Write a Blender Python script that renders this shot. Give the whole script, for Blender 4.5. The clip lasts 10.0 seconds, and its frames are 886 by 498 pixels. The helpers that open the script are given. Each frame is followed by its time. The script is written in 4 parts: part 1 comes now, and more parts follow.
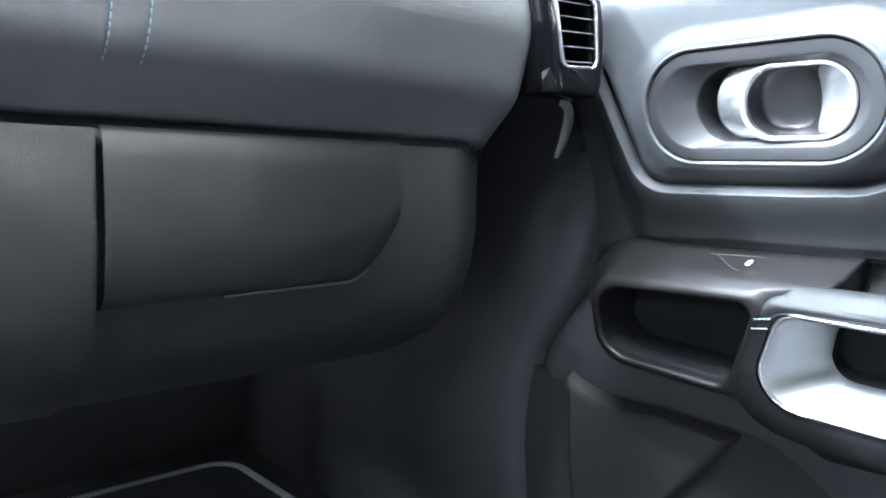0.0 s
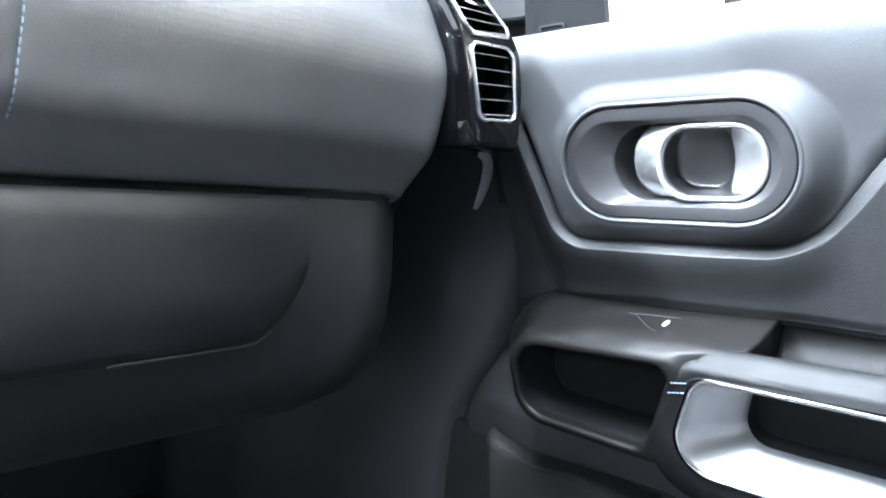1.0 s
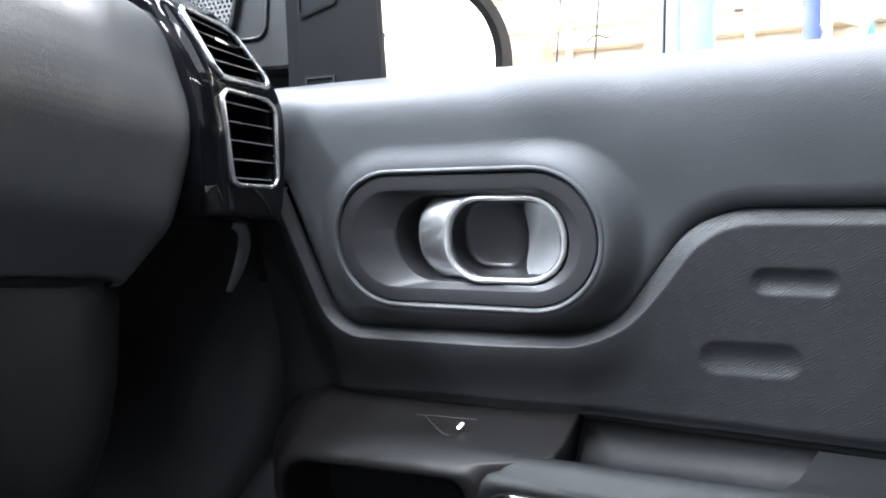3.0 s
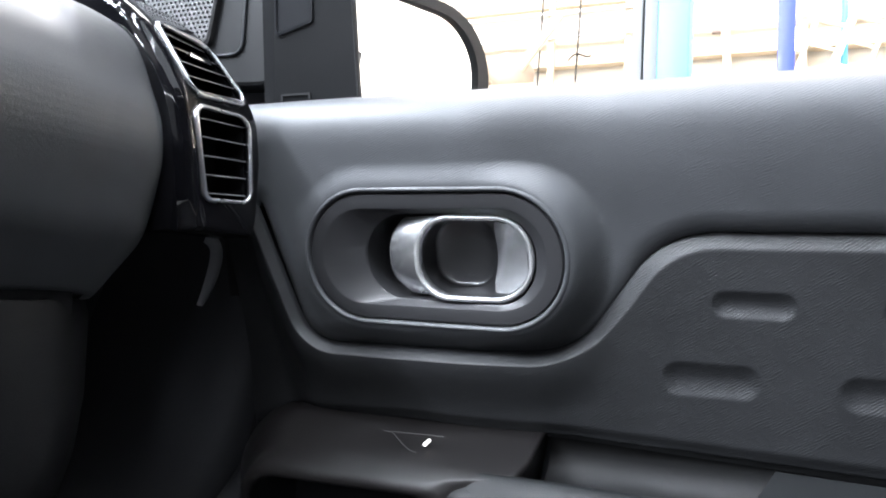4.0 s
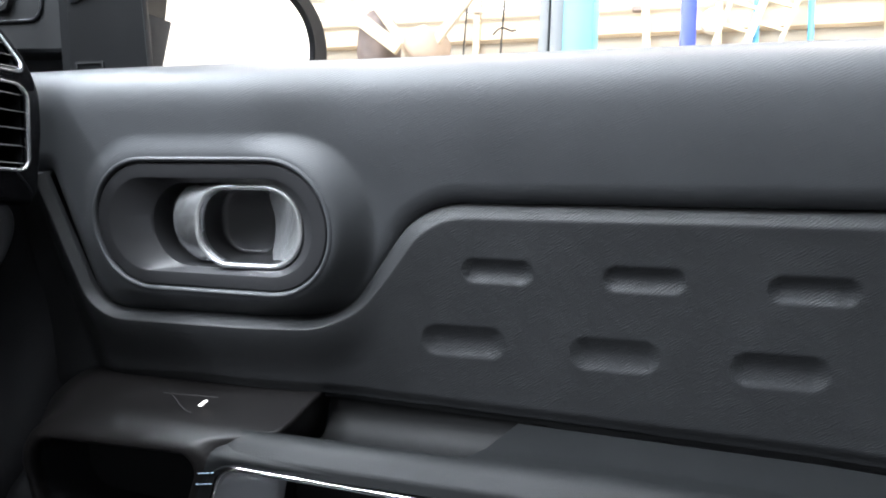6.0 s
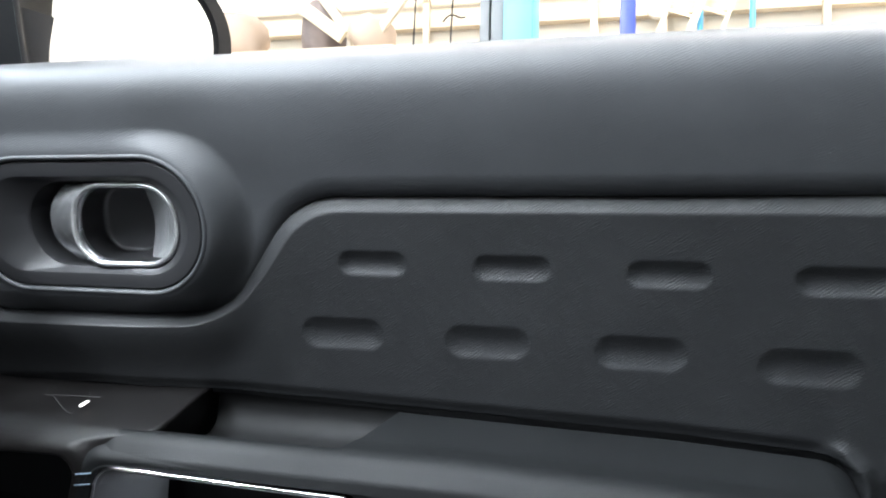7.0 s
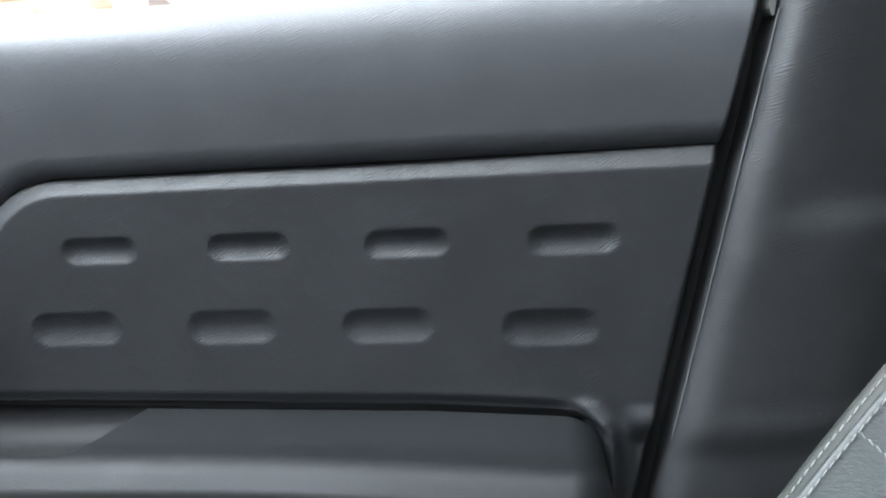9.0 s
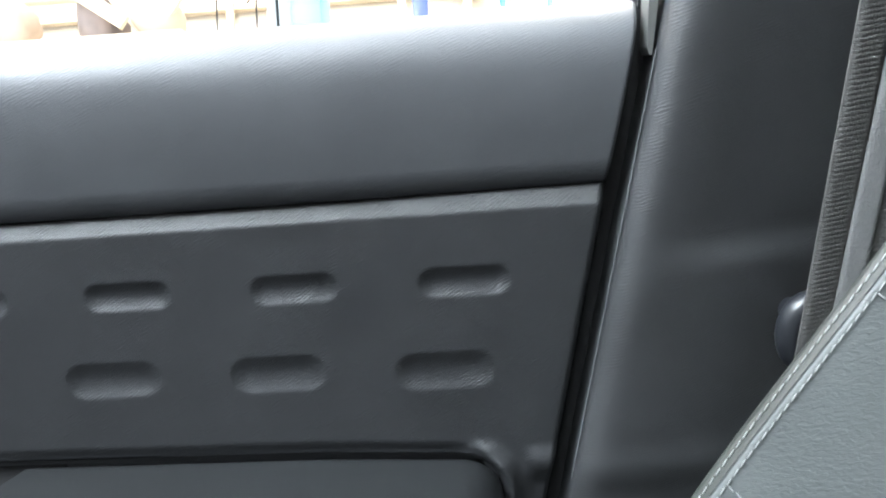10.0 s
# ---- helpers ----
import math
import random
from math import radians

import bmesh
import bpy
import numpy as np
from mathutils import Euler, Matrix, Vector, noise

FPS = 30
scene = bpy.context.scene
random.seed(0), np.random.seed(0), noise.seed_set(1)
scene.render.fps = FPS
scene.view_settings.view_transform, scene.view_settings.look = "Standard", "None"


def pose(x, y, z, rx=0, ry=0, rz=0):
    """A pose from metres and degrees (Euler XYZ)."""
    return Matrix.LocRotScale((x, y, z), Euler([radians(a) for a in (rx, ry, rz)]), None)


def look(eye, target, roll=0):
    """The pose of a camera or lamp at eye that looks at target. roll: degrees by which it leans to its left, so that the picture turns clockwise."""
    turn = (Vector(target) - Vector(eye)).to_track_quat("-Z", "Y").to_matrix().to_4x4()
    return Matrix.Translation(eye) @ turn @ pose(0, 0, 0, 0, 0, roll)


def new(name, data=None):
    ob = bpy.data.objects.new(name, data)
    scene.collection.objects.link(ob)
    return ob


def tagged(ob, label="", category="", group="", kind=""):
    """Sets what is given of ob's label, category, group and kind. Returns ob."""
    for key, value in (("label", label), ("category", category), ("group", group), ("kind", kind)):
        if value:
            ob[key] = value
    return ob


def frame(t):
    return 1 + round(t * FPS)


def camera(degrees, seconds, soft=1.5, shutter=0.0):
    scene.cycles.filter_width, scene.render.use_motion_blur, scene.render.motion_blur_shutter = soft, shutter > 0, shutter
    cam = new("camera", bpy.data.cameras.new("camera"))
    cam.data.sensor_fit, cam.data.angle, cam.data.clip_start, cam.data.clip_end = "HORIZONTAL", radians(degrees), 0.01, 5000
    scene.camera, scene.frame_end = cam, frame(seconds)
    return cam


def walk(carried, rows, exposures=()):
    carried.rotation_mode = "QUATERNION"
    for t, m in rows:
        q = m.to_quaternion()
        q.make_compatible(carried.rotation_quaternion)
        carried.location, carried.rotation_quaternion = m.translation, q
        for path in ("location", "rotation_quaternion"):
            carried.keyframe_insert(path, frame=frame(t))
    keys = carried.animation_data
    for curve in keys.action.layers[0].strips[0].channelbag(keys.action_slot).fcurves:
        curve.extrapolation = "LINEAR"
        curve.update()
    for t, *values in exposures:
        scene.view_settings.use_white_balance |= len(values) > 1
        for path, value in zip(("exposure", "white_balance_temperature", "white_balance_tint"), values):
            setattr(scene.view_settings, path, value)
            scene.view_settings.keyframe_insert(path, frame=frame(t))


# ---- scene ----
cam = camera(62.2, 10.0, soft=2.0)
PATH = [
    (0, pose(-0.0074, -0.7014, -0.0442, 84.11, -1.41, 47.89)),
    (0.5, pose(-0.0129, -0.6838, -0.0271, 85.18, -2.04, 45.83)),
    (1, pose(-0.0176, -0.6643, -0.0179, 86.40, -2.23, 42.84)),
    (1.5, pose(-0.0375, -0.6399, -0.0130, 88.01, -2.55, 37.40)),
    (2, pose(-0.0592, -0.6168, -0.0096, 89.73, -1.97, 32.03)),
    (2.5, pose(-0.0793, -0.5875, -0.0026, 90.63, -1.68, 27.65)),
    (3, pose(-0.0944, -0.5685, 0.0017, 91.64, -1.69, 24.42)),
    (4.5, pose(-0.0651, -0.5745, 0.0060, 92.91, -2.86, 22.15)),
    (5, pose(-0.0311, -0.5733, 0.0050, 92.14, -2.84, 20.86)),
    (5.5, pose(0.0134, -0.5627, 0.0038, 91.28, -2.76, 19.58)),
    (6, pose(0.0494, -0.5535, 0.0070, 90.90, -2.73, 17.70)),
    (7.5, pose(0.1438, -0.5320, 0.0128, 88.96, -0.15, 13.09)),
    (8, pose(0.1678, -0.5180, 0.0116, 87.75, 0.86, 11.06)),
    (8.5, pose(0.1913, -0.5073, 0.0056, 87.84, 1.77, 8.40)),
    (9, pose(0.2171, -0.4955, 0.0119, 87.85, 2.28, 6.08)),
    (9.5, pose(0.2404, -0.4850, 0.0224, 87.87, 2.82, 4.15)),
    (10, pose(0.2580, -0.4792, 0.0326, 88.30, 3.63, 2.20)),
]
EXPOSURES = [
    (0, 2.3, 6050, 9), (1, 2.08, 6150, 11), (2, 1.26, 6250, 12), (3, 0.57, 6400, 14), (4.5, 0.26, 6450, 15), (6, 0.02, 6500, 13),
    (7.5, -0.06, 6500, 11), (8.5, 0.22, 6500, 11), (9, 0.46, 6450, 11), (10, 0.56, 6450, 10),
]
walk(cam, PATH, EXPOSURES)

# ---- light and exposure ----
world = bpy.data.worlds.new("hall_air")
scene.world = world
world.use_nodes = True
world.node_tree.nodes["Background"].inputs[0].default_value = (0.9, 0.95, 1.0, 1)
world.node_tree.nodes["Background"].inputs[1].default_value = 0.25


def area_light(name, eye, target, sx, sy, watts, colour):
    data = bpy.data.lights.new(name, "AREA")
    data.shape, data.size, data.size_y, data.energy, data.color = "RECTANGLE", sx, sy, watts, colour
    ob = new(name, data)
    ob.matrix_world = look(eye, target)
    return ob


# Unseen area lamps standing in for outside light at roof and driver window.
area_light("roof_opening_fill", (-0.19, -0.46, 0.69), (-0.19, -0.46, 0), 0.50, 0.62, 2.45, (0.82, 0.92, 1.0))
area_light("driver_window_fill", (-0.35, -1.56, 0.42), (-0.1, 0.0, 0.0), 0.8, 0.36, 0.45, (0.84, 0.93, 1.0))
for row in (0, 1):
    for k in range(9):
        lamp = area_light("hall_spotlight", (-2.1 - 0.7 * row, -3.4 + 0.42 * k + 0.2 * row, 2.55 + 0.25 * row), (-0.3, -0.2, 0.0), 0.12, 0.12, 22, (0.82, 0.92, 1.0))
        lamp.data.shape = "DISK"
for lx in (-2.5, -1.2, 0.0, 1.2):
    for ly in (-1.5, -2.5, -3.5, -4.5):
        lamp = area_light("ceiling_spotlight", (lx + 0.2 * ly, ly, 4.8), (0, -0.3, 0.2), 0.34, 0.34, 42, (0.84, 0.93, 1.0))
        lamp.data.shape = "DISK"
for lx in (-3.0, -3.5):
    for ly in (-5.0, -6.3, -8.0, -10.5):
        lamp = area_light("ceiling_spotlight", (lx, ly, 4.8), (-0.4, -0.3, 0.1), 0.2, 0.2, 30, (0.84, 0.93, 1.0))
        lamp.data.shape = "DISK"
for k in range(7):
    lamp = area_light("far_spotlight", (-2.5 + 1.2 * k, -9.0, 2.0 + 0.22 * k), (-0.4, -0.2, 0.1), 0.22, 0.22, 14, (0.86, 0.94, 1.0))
    lamp.data.shape = "DISK"
for lx in (-6.0, -2.0, 2.0, 6.0):
    # Added lamps wash only the wall and keep off the cabin.
    area_light("wall_fill_bank", (lx, 6.2, 5.0), (lx, 9.0, 1.6), 3.2, 0.8, 270, (1.0, 0.97, 0.93))
    area_light("hall_fill_bank", (lx, 1.9, 5.0), (lx, 1.9, 0), 3.2, 1.6, 320, (1.0, 0.99, 0.96))
area_light("hall_fill_bank", (0, -7.0, 5.0), (0, -7.0, 0), 8, 4, 90, (0.95, 0.98, 1.0))
# Added unseen lamp on the rear wall, whitens what the mirror reflects.
area_light("hall_fill_bank", (7.5, 4.0, 5.0), (10, 5.0, 1), 3, 5, 1200, (1.0, 0.98, 0.95))

# ---- materials ----


def nodes_of(name):
    m = bpy.data.materials.new(name)
    m.use_nodes = True
    nt = m.node_tree
    return m, nt, nt.nodes["Principled BSDF"]


def surface(name, colour, rough, metal=0.0, grain=0.0, grain_scale=(900, 260, 900), turn=25, vary=0.12, coat=0.0, rough_vary=0.08, spec=0.5, blotch=14, ridges=0.0):
    """A moulded or covered surface: broad colour drift, fine directional grain as relief."""
    m, nt, p = nodes_of(name)
    co = nt.nodes.new("ShaderNodeTexCoord")
    big = nt.nodes.new("ShaderNodeTexNoise")
    big.inputs["Scale"].default_value, big.inputs["Detail"].default_value = blotch, 5
    nt.links.new(co.outputs["Object"], big.inputs["Vector"])
    ramp = nt.nodes.new("ShaderNodeMix")
    ramp.data_type = "RGBA"
    lo = [c * (1 - vary) for c in colour]
    hi = [min(1, c * (1 + vary)) for c in colour]
    ramp.inputs[6].default_value, ramp.inputs[7].default_value = (*lo, 1), (*hi, 1)
    nt.links.new(big.outputs["Fac"], ramp.inputs[0])
    nt.links.new(ramp.outputs[2], p.inputs["Base Color"])
    rr = nt.nodes.new("ShaderNodeMapRange")
    rr.inputs["To Min"].default_value, rr.inputs["To Max"].default_value = max(0.02, rough - rough_vary), rough + rough_vary
    nt.links.new(big.outputs["Fac"], rr.inputs["Value"])
    nt.links.new(rr.outputs[0], p.inputs["Roughness"])
    p.inputs["Metallic"].default_value = metal
    p.inputs["Specular IOR Level"].default_value = spec
    p.inputs["Coat Weight"].default_value = coat
    p.inputs["Coat Roughness"].default_value = 0.04
    if grain:
        mp = nt.nodes.new("ShaderNodeMapping")
        mp.vector_type = "TEXTURE"
        mp.inputs["Rotation"].default_value = (0, 0, radians(turn))
        mp.inputs["Scale"].default_value = [1 / g for g in grain_scale]
        nt.links.new(co.outputs["Object"], mp.inputs["Vector"])
        fine = nt.nodes.new("ShaderNodeTexNoise")
        fine.inputs["Scale"].default_value, fine.inputs["Detail"].default_value = 1.0, 3
        fine.inputs["Distortion"].default_value = 0.6
        nt.links.new(mp.outputs[0], fine.inputs["Vector"])
        bump = nt.nodes.new("ShaderNodeBump")
        bump.inputs["Strength"].default_value, bump.inputs["Distance"].default_value = grain, 0.001
        height = fine.outputs["Fac"]
        if ridges:
            mw = nt.nodes.new("ShaderNodeMapping")
            mw.vector_type = "TEXTURE"
            mw.inputs["Rotation"].default_value = (0, 0, radians(turn))
            mw.inputs["Scale"].default_value = (1 / (80 * ridges), 1 / (165 * ridges), 1 / (165 * ridges))
            nt.links.new(co.outputs["Object"], mw.inputs["Vector"])
            wave = nt.nodes.new("ShaderNodeTexWave")
            wave.wave_type, wave.bands_direction = "BANDS", "Y"
            wave.inputs["Scale"].default_value, wave.inputs["Distortion"].default_value = 1.0, 4.2
            wave.inputs["Detail"].default_value, wave.inputs["Detail Scale"].default_value = 1.0, 1.2
            nt.links.new(mw.outputs[0], wave.inputs["Vector"])
            patch = nt.nodes.new("ShaderNodeTexNoise")
            patch.inputs["Scale"].default_value, patch.inputs["Detail"].default_value = 75, 2
            nt.links.new(co.outputs["Object"], patch.inputs["Vector"])
            mul = nt.nodes.new("ShaderNodeMath")
            mul.operation = "MULTIPLY_ADD"
            nt.links.new(wave.outputs["Fac"], mul.inputs[0])
            amount = nt.nodes.new("ShaderNodeMapRange")
            amount.inputs["From Min"].default_value, amount.inputs["From Max"].default_value = 0.38, 0.64
            nt.links.new(patch.outputs["Fac"], amount.inputs["Value"])
            nt.links.new(amount.outputs[0], mul.inputs[1])
            soft = nt.nodes.new("ShaderNodeMath")
            soft.operation = "MULTIPLY"
            soft.inputs[1].default_value = 0.6
            nt.links.new(fine.outputs["Fac"], soft.inputs[0])
            nt.links.new(soft.outputs[0], mul.inputs[2])
            height = mul.outputs[0]
        nt.links.new(height, bump.inputs["Height"])
        nt.links.new(bump.outputs[0], p.inputs["Normal"])
    return m


def glowing(name, colour, strength):
    m, nt, p = nodes_of(name)
    p.inputs["Base Color"].default_value = (*colour, 1)
    p.inputs["Emission Color"].default_value = (*colour, 1)
    p.inputs["Emission Strength"].default_value = strength
    return m


def glass(name, tint=(1, 1, 1), rough=0.0):
    m, nt, p = nodes_of(name)
    p.inputs["Base Color"].default_value = (*tint, 1)
    p.inputs["Transmission Weight"].default_value = 1
    p.inputs["Roughness"].default_value = rough
    p.inputs["IOR"].default_value = 1.02
    return m


# Base colours step darker down the door; fading light is partly in them.
SKIN = surface("soft_door_skin", (0.061, 0.0635, 0.068), 0.5, grain=0.13, grain_scale=(700, 1300, 900), turn=24, ridges=1.1, vary=0.14, spec=0.45)
HARD = surface("hard_door_plastic", (0.0190, 0.0197, 0.0211), 0.5, grain=0.24, grain_scale=(700, 1300, 900), turn=34, ridges=1.05, vary=0.25, spec=0.4)
SMOOTH = surface("smooth_dark_plastic", (0.0068, 0.0060, 0.0060), 0.42, grain=0.1, grain_scale=(900, 900, 900), spec=0.28)
BEZEL = surface("satin_black_bezel", (0.029, 0.029, 0.031), 0.42, grain=0.08, grain_scale=(900, 900, 900))
TRAY = surface("grey_rubber_tray", (0.0098, 0.0098, 0.0101), 0.6, grain=0.3, grain_scale=(900, 900, 900), spec=0.22)
PAD = surface("padded_armrest_cover", (0.0072, 0.0078, 0.0083), 0.54, grain=0.25, grain_scale=(900, 900, 900), spec=0.22)
PILLARBLACK = surface("matt_black_plastic", (0.0085, 0.009, 0.0098), 0.42, grain=0.15, grain_scale=(900, 900, 900), spec=0.3)
BLACK = surface("matt_black_rubber", (0.012, 0.012, 0.013), 0.7, vary=0.2)
# Near-black colour that puts shade into hollows, ducts and the dash end.
VOID = surface("shade_black", (0.006, 0.0065, 0.0075), 0.75, spec=0.2)
SILVER = surface("silver_satin_plastic", (0.8, 0.81, 0.83), 0.27, metal=0.85, rough_vary=0.02, blotch=12, vary=0.04)
DARKCUP = surface("dark_polished_cup", (0.12, 0.12, 0.125), 0.36, metal=0.9, rough_vary=0.08)
GLOSS = surface("piano_black_plastic", (0.004, 0.004, 0.005), 0.02, coat=0.0, rough_vary=0.01, spec=0.35)
CHROME = surface("satin_chrome", (0.62, 0.63, 0.65), 0.27, metal=1.0, rough_vary=0.05, vary=0.04)
GRIP = surface("satin_silver_paint", (0.46, 0.47, 0.48), 0.34, metal=1.0, rough_vary=0.03, vary=0.03)
SATIN = surface("satin_metal_paint", (0.80, 0.81, 0.83), 0.27, metal=0.92, rough_vary=0.015, vary=0.04)
LINE = surface("fine_grey_line", (0.055, 0.054, 0.054), 0.4)
RIM = surface("brushed_chrome_rim", (0.86, 0.86, 0.87), 0.22, metal=0.75, rough_vary=0.05, vary=0.04)
GUIDE = surface("blue_grey_glossy_plastic", (0.013, 0.014, 0.0165), 0.35, rough_vary=0.05)
SLAT = surface("slat_glint_grey", (0.30, 0.30, 0.31), 0.3, metal=0.6, rough_vary=0.04)
BRIGHT = surface("polished_chrome", (0.85, 0.85, 0.86), 0.08, metal=1.0, rough_vary=0.03, vary=0.03)
# Roll lightened and lower plastic darkened; light and shade are in these tones.
DASH = surface("dash_foam_skin", (0.078, 0.082, 0.088), 0.45, grain=0.25, grain_scale=(900, 900, 900))
DASHLOW = surface("shaded_dash_plastic", (0.0085, 0.009, 0.0103), 0.55, grain=0.3, grain_scale=(700, 700, 700), spec=0.35)
# Lining tone raised to stand in for haze over the dark footwell.
FOOTWELL = surface("haze_lifted_plastic", (0.042, 0.043, 0.047), 0.65, grain=0.3, grain_scale=(700, 700, 700), spec=0.3)
GRILLE = surface("grey_grille_paint", (0.10, 0.10, 0.103), 0.45)
BIN = surface("brown_black_bin_plastic", (0.026, 0.0245, 0.024), 0.6, grain=0.2, grain_scale=(800, 800, 800), spec=0.3)
PILLAR = surface("pillar_plastic", (0.029, 0.0298, 0.0312), 0.48, grain=0.2, grain_scale=(700, 1200, 900), turn=20, ridges=1.0, vary=0.25)
BLUETHREAD = surface("pale_blue_thread", (0.22, 0.29, 0.36), 0.8)
DASHTHREAD = surface("pale_blue_dash_thread", (0.18, 0.25, 0.31), 0.8)
WHITETHREAD = surface("white_thread", (0.27, 0.28, 0.275), 0.7)
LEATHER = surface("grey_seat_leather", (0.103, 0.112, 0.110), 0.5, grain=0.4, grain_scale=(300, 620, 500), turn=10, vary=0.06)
# Somewhat darker leather, lowered further to offset strong light on the edge.
LEATHERSIDE = surface("darkened_side_leather", (0.025, 0.0285, 0.0252), 0.52, grain=0.15, grain_scale=(700, 700, 700), vary=0.06)
# Carpet is lighter than black pile; haze is put into its tone.
CARPET = surface("black_carpet", (0.07, 0.07, 0.076), 0.95, grain=1.0, grain_scale=(600, 600, 600), vary=0.3)
GREYTRIM = surface("lit_trim_grey", (0.12, 0.123, 0.13), 0.45, grain=0.2, grain_scale=(700, 700, 700))
CEILING = surface("dark_hall_ceiling", (0.12, 0.12, 0.12), 0.8, blotch=0.6)
MATEDGE = surface("mat_edge_yarn", (0.7, 0.69, 0.74), 0.9, grain=1.0, grain_scale=(900, 900, 900))
HEADLINER = surface("grey_headliner", (0.22, 0.22, 0.22), 0.9, grain=0.5)
GREYBEAD = surface("grey_rubber_bead", (0.07, 0.072, 0.075), 0.34)
GLASS = glass("window_glass")
MIRROR = surface("mirror_glass", (0.9, 0.92, 0.93), 0.03, metal=1.0, rough_vary=0.01, vary=0.01)
LED = glowing("white_indicator", (1.0, 0.97, 0.93), 1.6)
CONCRETE = surface("hall_concrete", (0.42, 0.41, 0.39), 0.7, grain=0.4, grain_scale=(20, 20, 20), blotch=0.8)
WALLPAINT = surface("cream_wall_cladding", (0.76, 0.72, 0.64), 0.7, blotch=0.6)
BEAM = surface("beige_steel_beam", (0.55, 0.47, 0.36), 0.6, blotch=2)
TURQUOISE = surface("turquoise_post_paint", (0.12, 0.46, 0.53), 0.4, blotch=3)
GREYSTEEL = surface("grey_post_steel", (0.17, 0.18, 0.19), 0.45, blotch=3)
BLUEPAINT = surface("blue_post_paint", (0.05, 0.08, 0.42), 0.35, blotch=3)
WOOD = surface("pale_wood", (0.6, 0.52, 0.38), 0.7, blotch=3)

# ---- helpers for meshes ----


def mesh_from(name, verts, faces, smooth=True, angle=35):
    me = bpy.data.meshes.new(name)
    me.from_pydata([tuple(map(float, v)) for v in verts], [], [tuple(map(int, f)) for f in faces])
    bm = bmesh.new()
    bm.from_mesh(me)
    bmesh.ops.remove_doubles(bm, verts=bm.verts, dist=1e-6)
    bmesh.ops.recalc_face_normals(bm, faces=bm.faces)
    bm.to_mesh(me)
    bm.free()
    if smooth:
        me.polygons.foreach_set("use_smooth", [True] * len(me.polygons))
        me.set_sharp_from_angle(angle=radians(angle))
    return me


def part(name, me, material, parent=None, label="", m=None):
    ob = new(name, me)
    me.materials.append(material)
    if parent:
        ob.parent = parent
    if m is not None:
        ob.matrix_basis = m
    if label:
        tagged(ob, label)
    return ob


def thing(name, label, category, m=None, group="", kind=""):
    ob = new(name)
    ob.empty_display_size = 0.05
    if m is not None:
        ob.matrix_basis = m
    return tagged(ob, label, category, group, kind)


def grid_faces(rows, cols, wrap=False):
    r, c = np.meshgrid(np.arange(rows - 1), np.arange(cols if wrap else cols - 1), indexing="ij")
    a = r * cols + c
    b = r * cols + (c + 1) % cols
    return np.stack([a, b, b + cols, a + cols], -1).reshape(-1, 4)


def sheet(name, P, angle=35, smooth=True):
    """A mesh from an array of points, rows x columns x 3."""
    rows, cols = P.shape[:2]
    me = bpy.data.meshes.new(name)
    me.from_pydata(P.reshape(-1, 3).tolist(), [], grid_faces(rows, cols).tolist())
    if smooth:
        me.polygons.foreach_set("use_smooth", [True] * len(me.polygons))
        me.set_sharp_from_angle(angle=radians(angle))
    return me


def loft(name, loops, cap0=False, cap1=False, angle=35):
    n = len(loops[0])
    verts = np.concatenate([np.asarray(q, float) for q in loops])
    faces = grid_faces(len(loops), n, True).tolist()
    if cap0:
        faces.append(list(range(n))[::-1])
    if cap1:
        faces.append([(len(loops) - 1) * n + k for k in range(n)])
    return mesh_from(name, verts, faces, angle=angle)


def eased(loops, k=5):
    """Loops with k more between each two, on a smooth curve through them."""
    L = np.array([np.asarray(q, float) for q in loops])
    out = []
    for i in range(len(L) - 1):
        p0, p1, p2, p3 = L[max(i - 1, 0)], L[i], L[i + 1], L[min(i + 2, len(L) - 1)]
        for t in np.arange(k) / k:
            out.append(0.5 * (2 * p1 + (p2 - p0) * t + (2 * p0 - 5 * p1 + 4 * p2 - p3) * t**2 + (3 * p1 - p0 - 3 * p2 + p3) * t**3))
    return out + [L[-1]]


def fillet(poly, radii, n=8, closed=True):
    """A 2D polyline with rounded corners."""
    poly = [np.array(q, float) for q in poly]
    out, k = [], len(poly)
    for i, p in enumerate(poly):
        if not closed and i in (0, k - 1):
            out.append(p)
            continue
        a, b = poly[i - 1] - p, poly[(i + 1) % k] - p
        la, lb = np.linalg.norm(a), np.linalg.norm(b)
        a, b = a / la, b / lb
        half = math.acos(max(-1, min(1, float(a @ b)))) / 2
        r = radii[i] if hasattr(radii, "__len__") else radii
        t = min(r / math.tan(half), 0.495 * la, 0.495 * lb)
        r = t * math.tan(half)
        mid = (a + b) / np.linalg.norm(a + b)
        c = p + mid * r / math.sin(half)
        u0, u1 = p + a * t - c, p + b * t - c
        for j in range(n + 1):
            s = j / n
            ang = math.pi - 2 * half
            d = (u0 * math.sin((1 - s) * ang) + u1 * math.sin(s * ang)) / math.sin(ang)
            out.append(c + d)
    return np.array(out)


def loop3(corners, radii, w, n=8):
    """A rounded closed loop at height w; w may be one number or one for each corner."""
    q = fillet(corners, radii, n)
    ws = np.repeat(np.asarray(w, float) * np.ones(len(corners)), n + 1)
    return np.c_[q, ws]


def box_corners(u0, u1, v0, v1):
    return [(u0, v1), (u1, v1), (u1, v0), (u0, v0)]


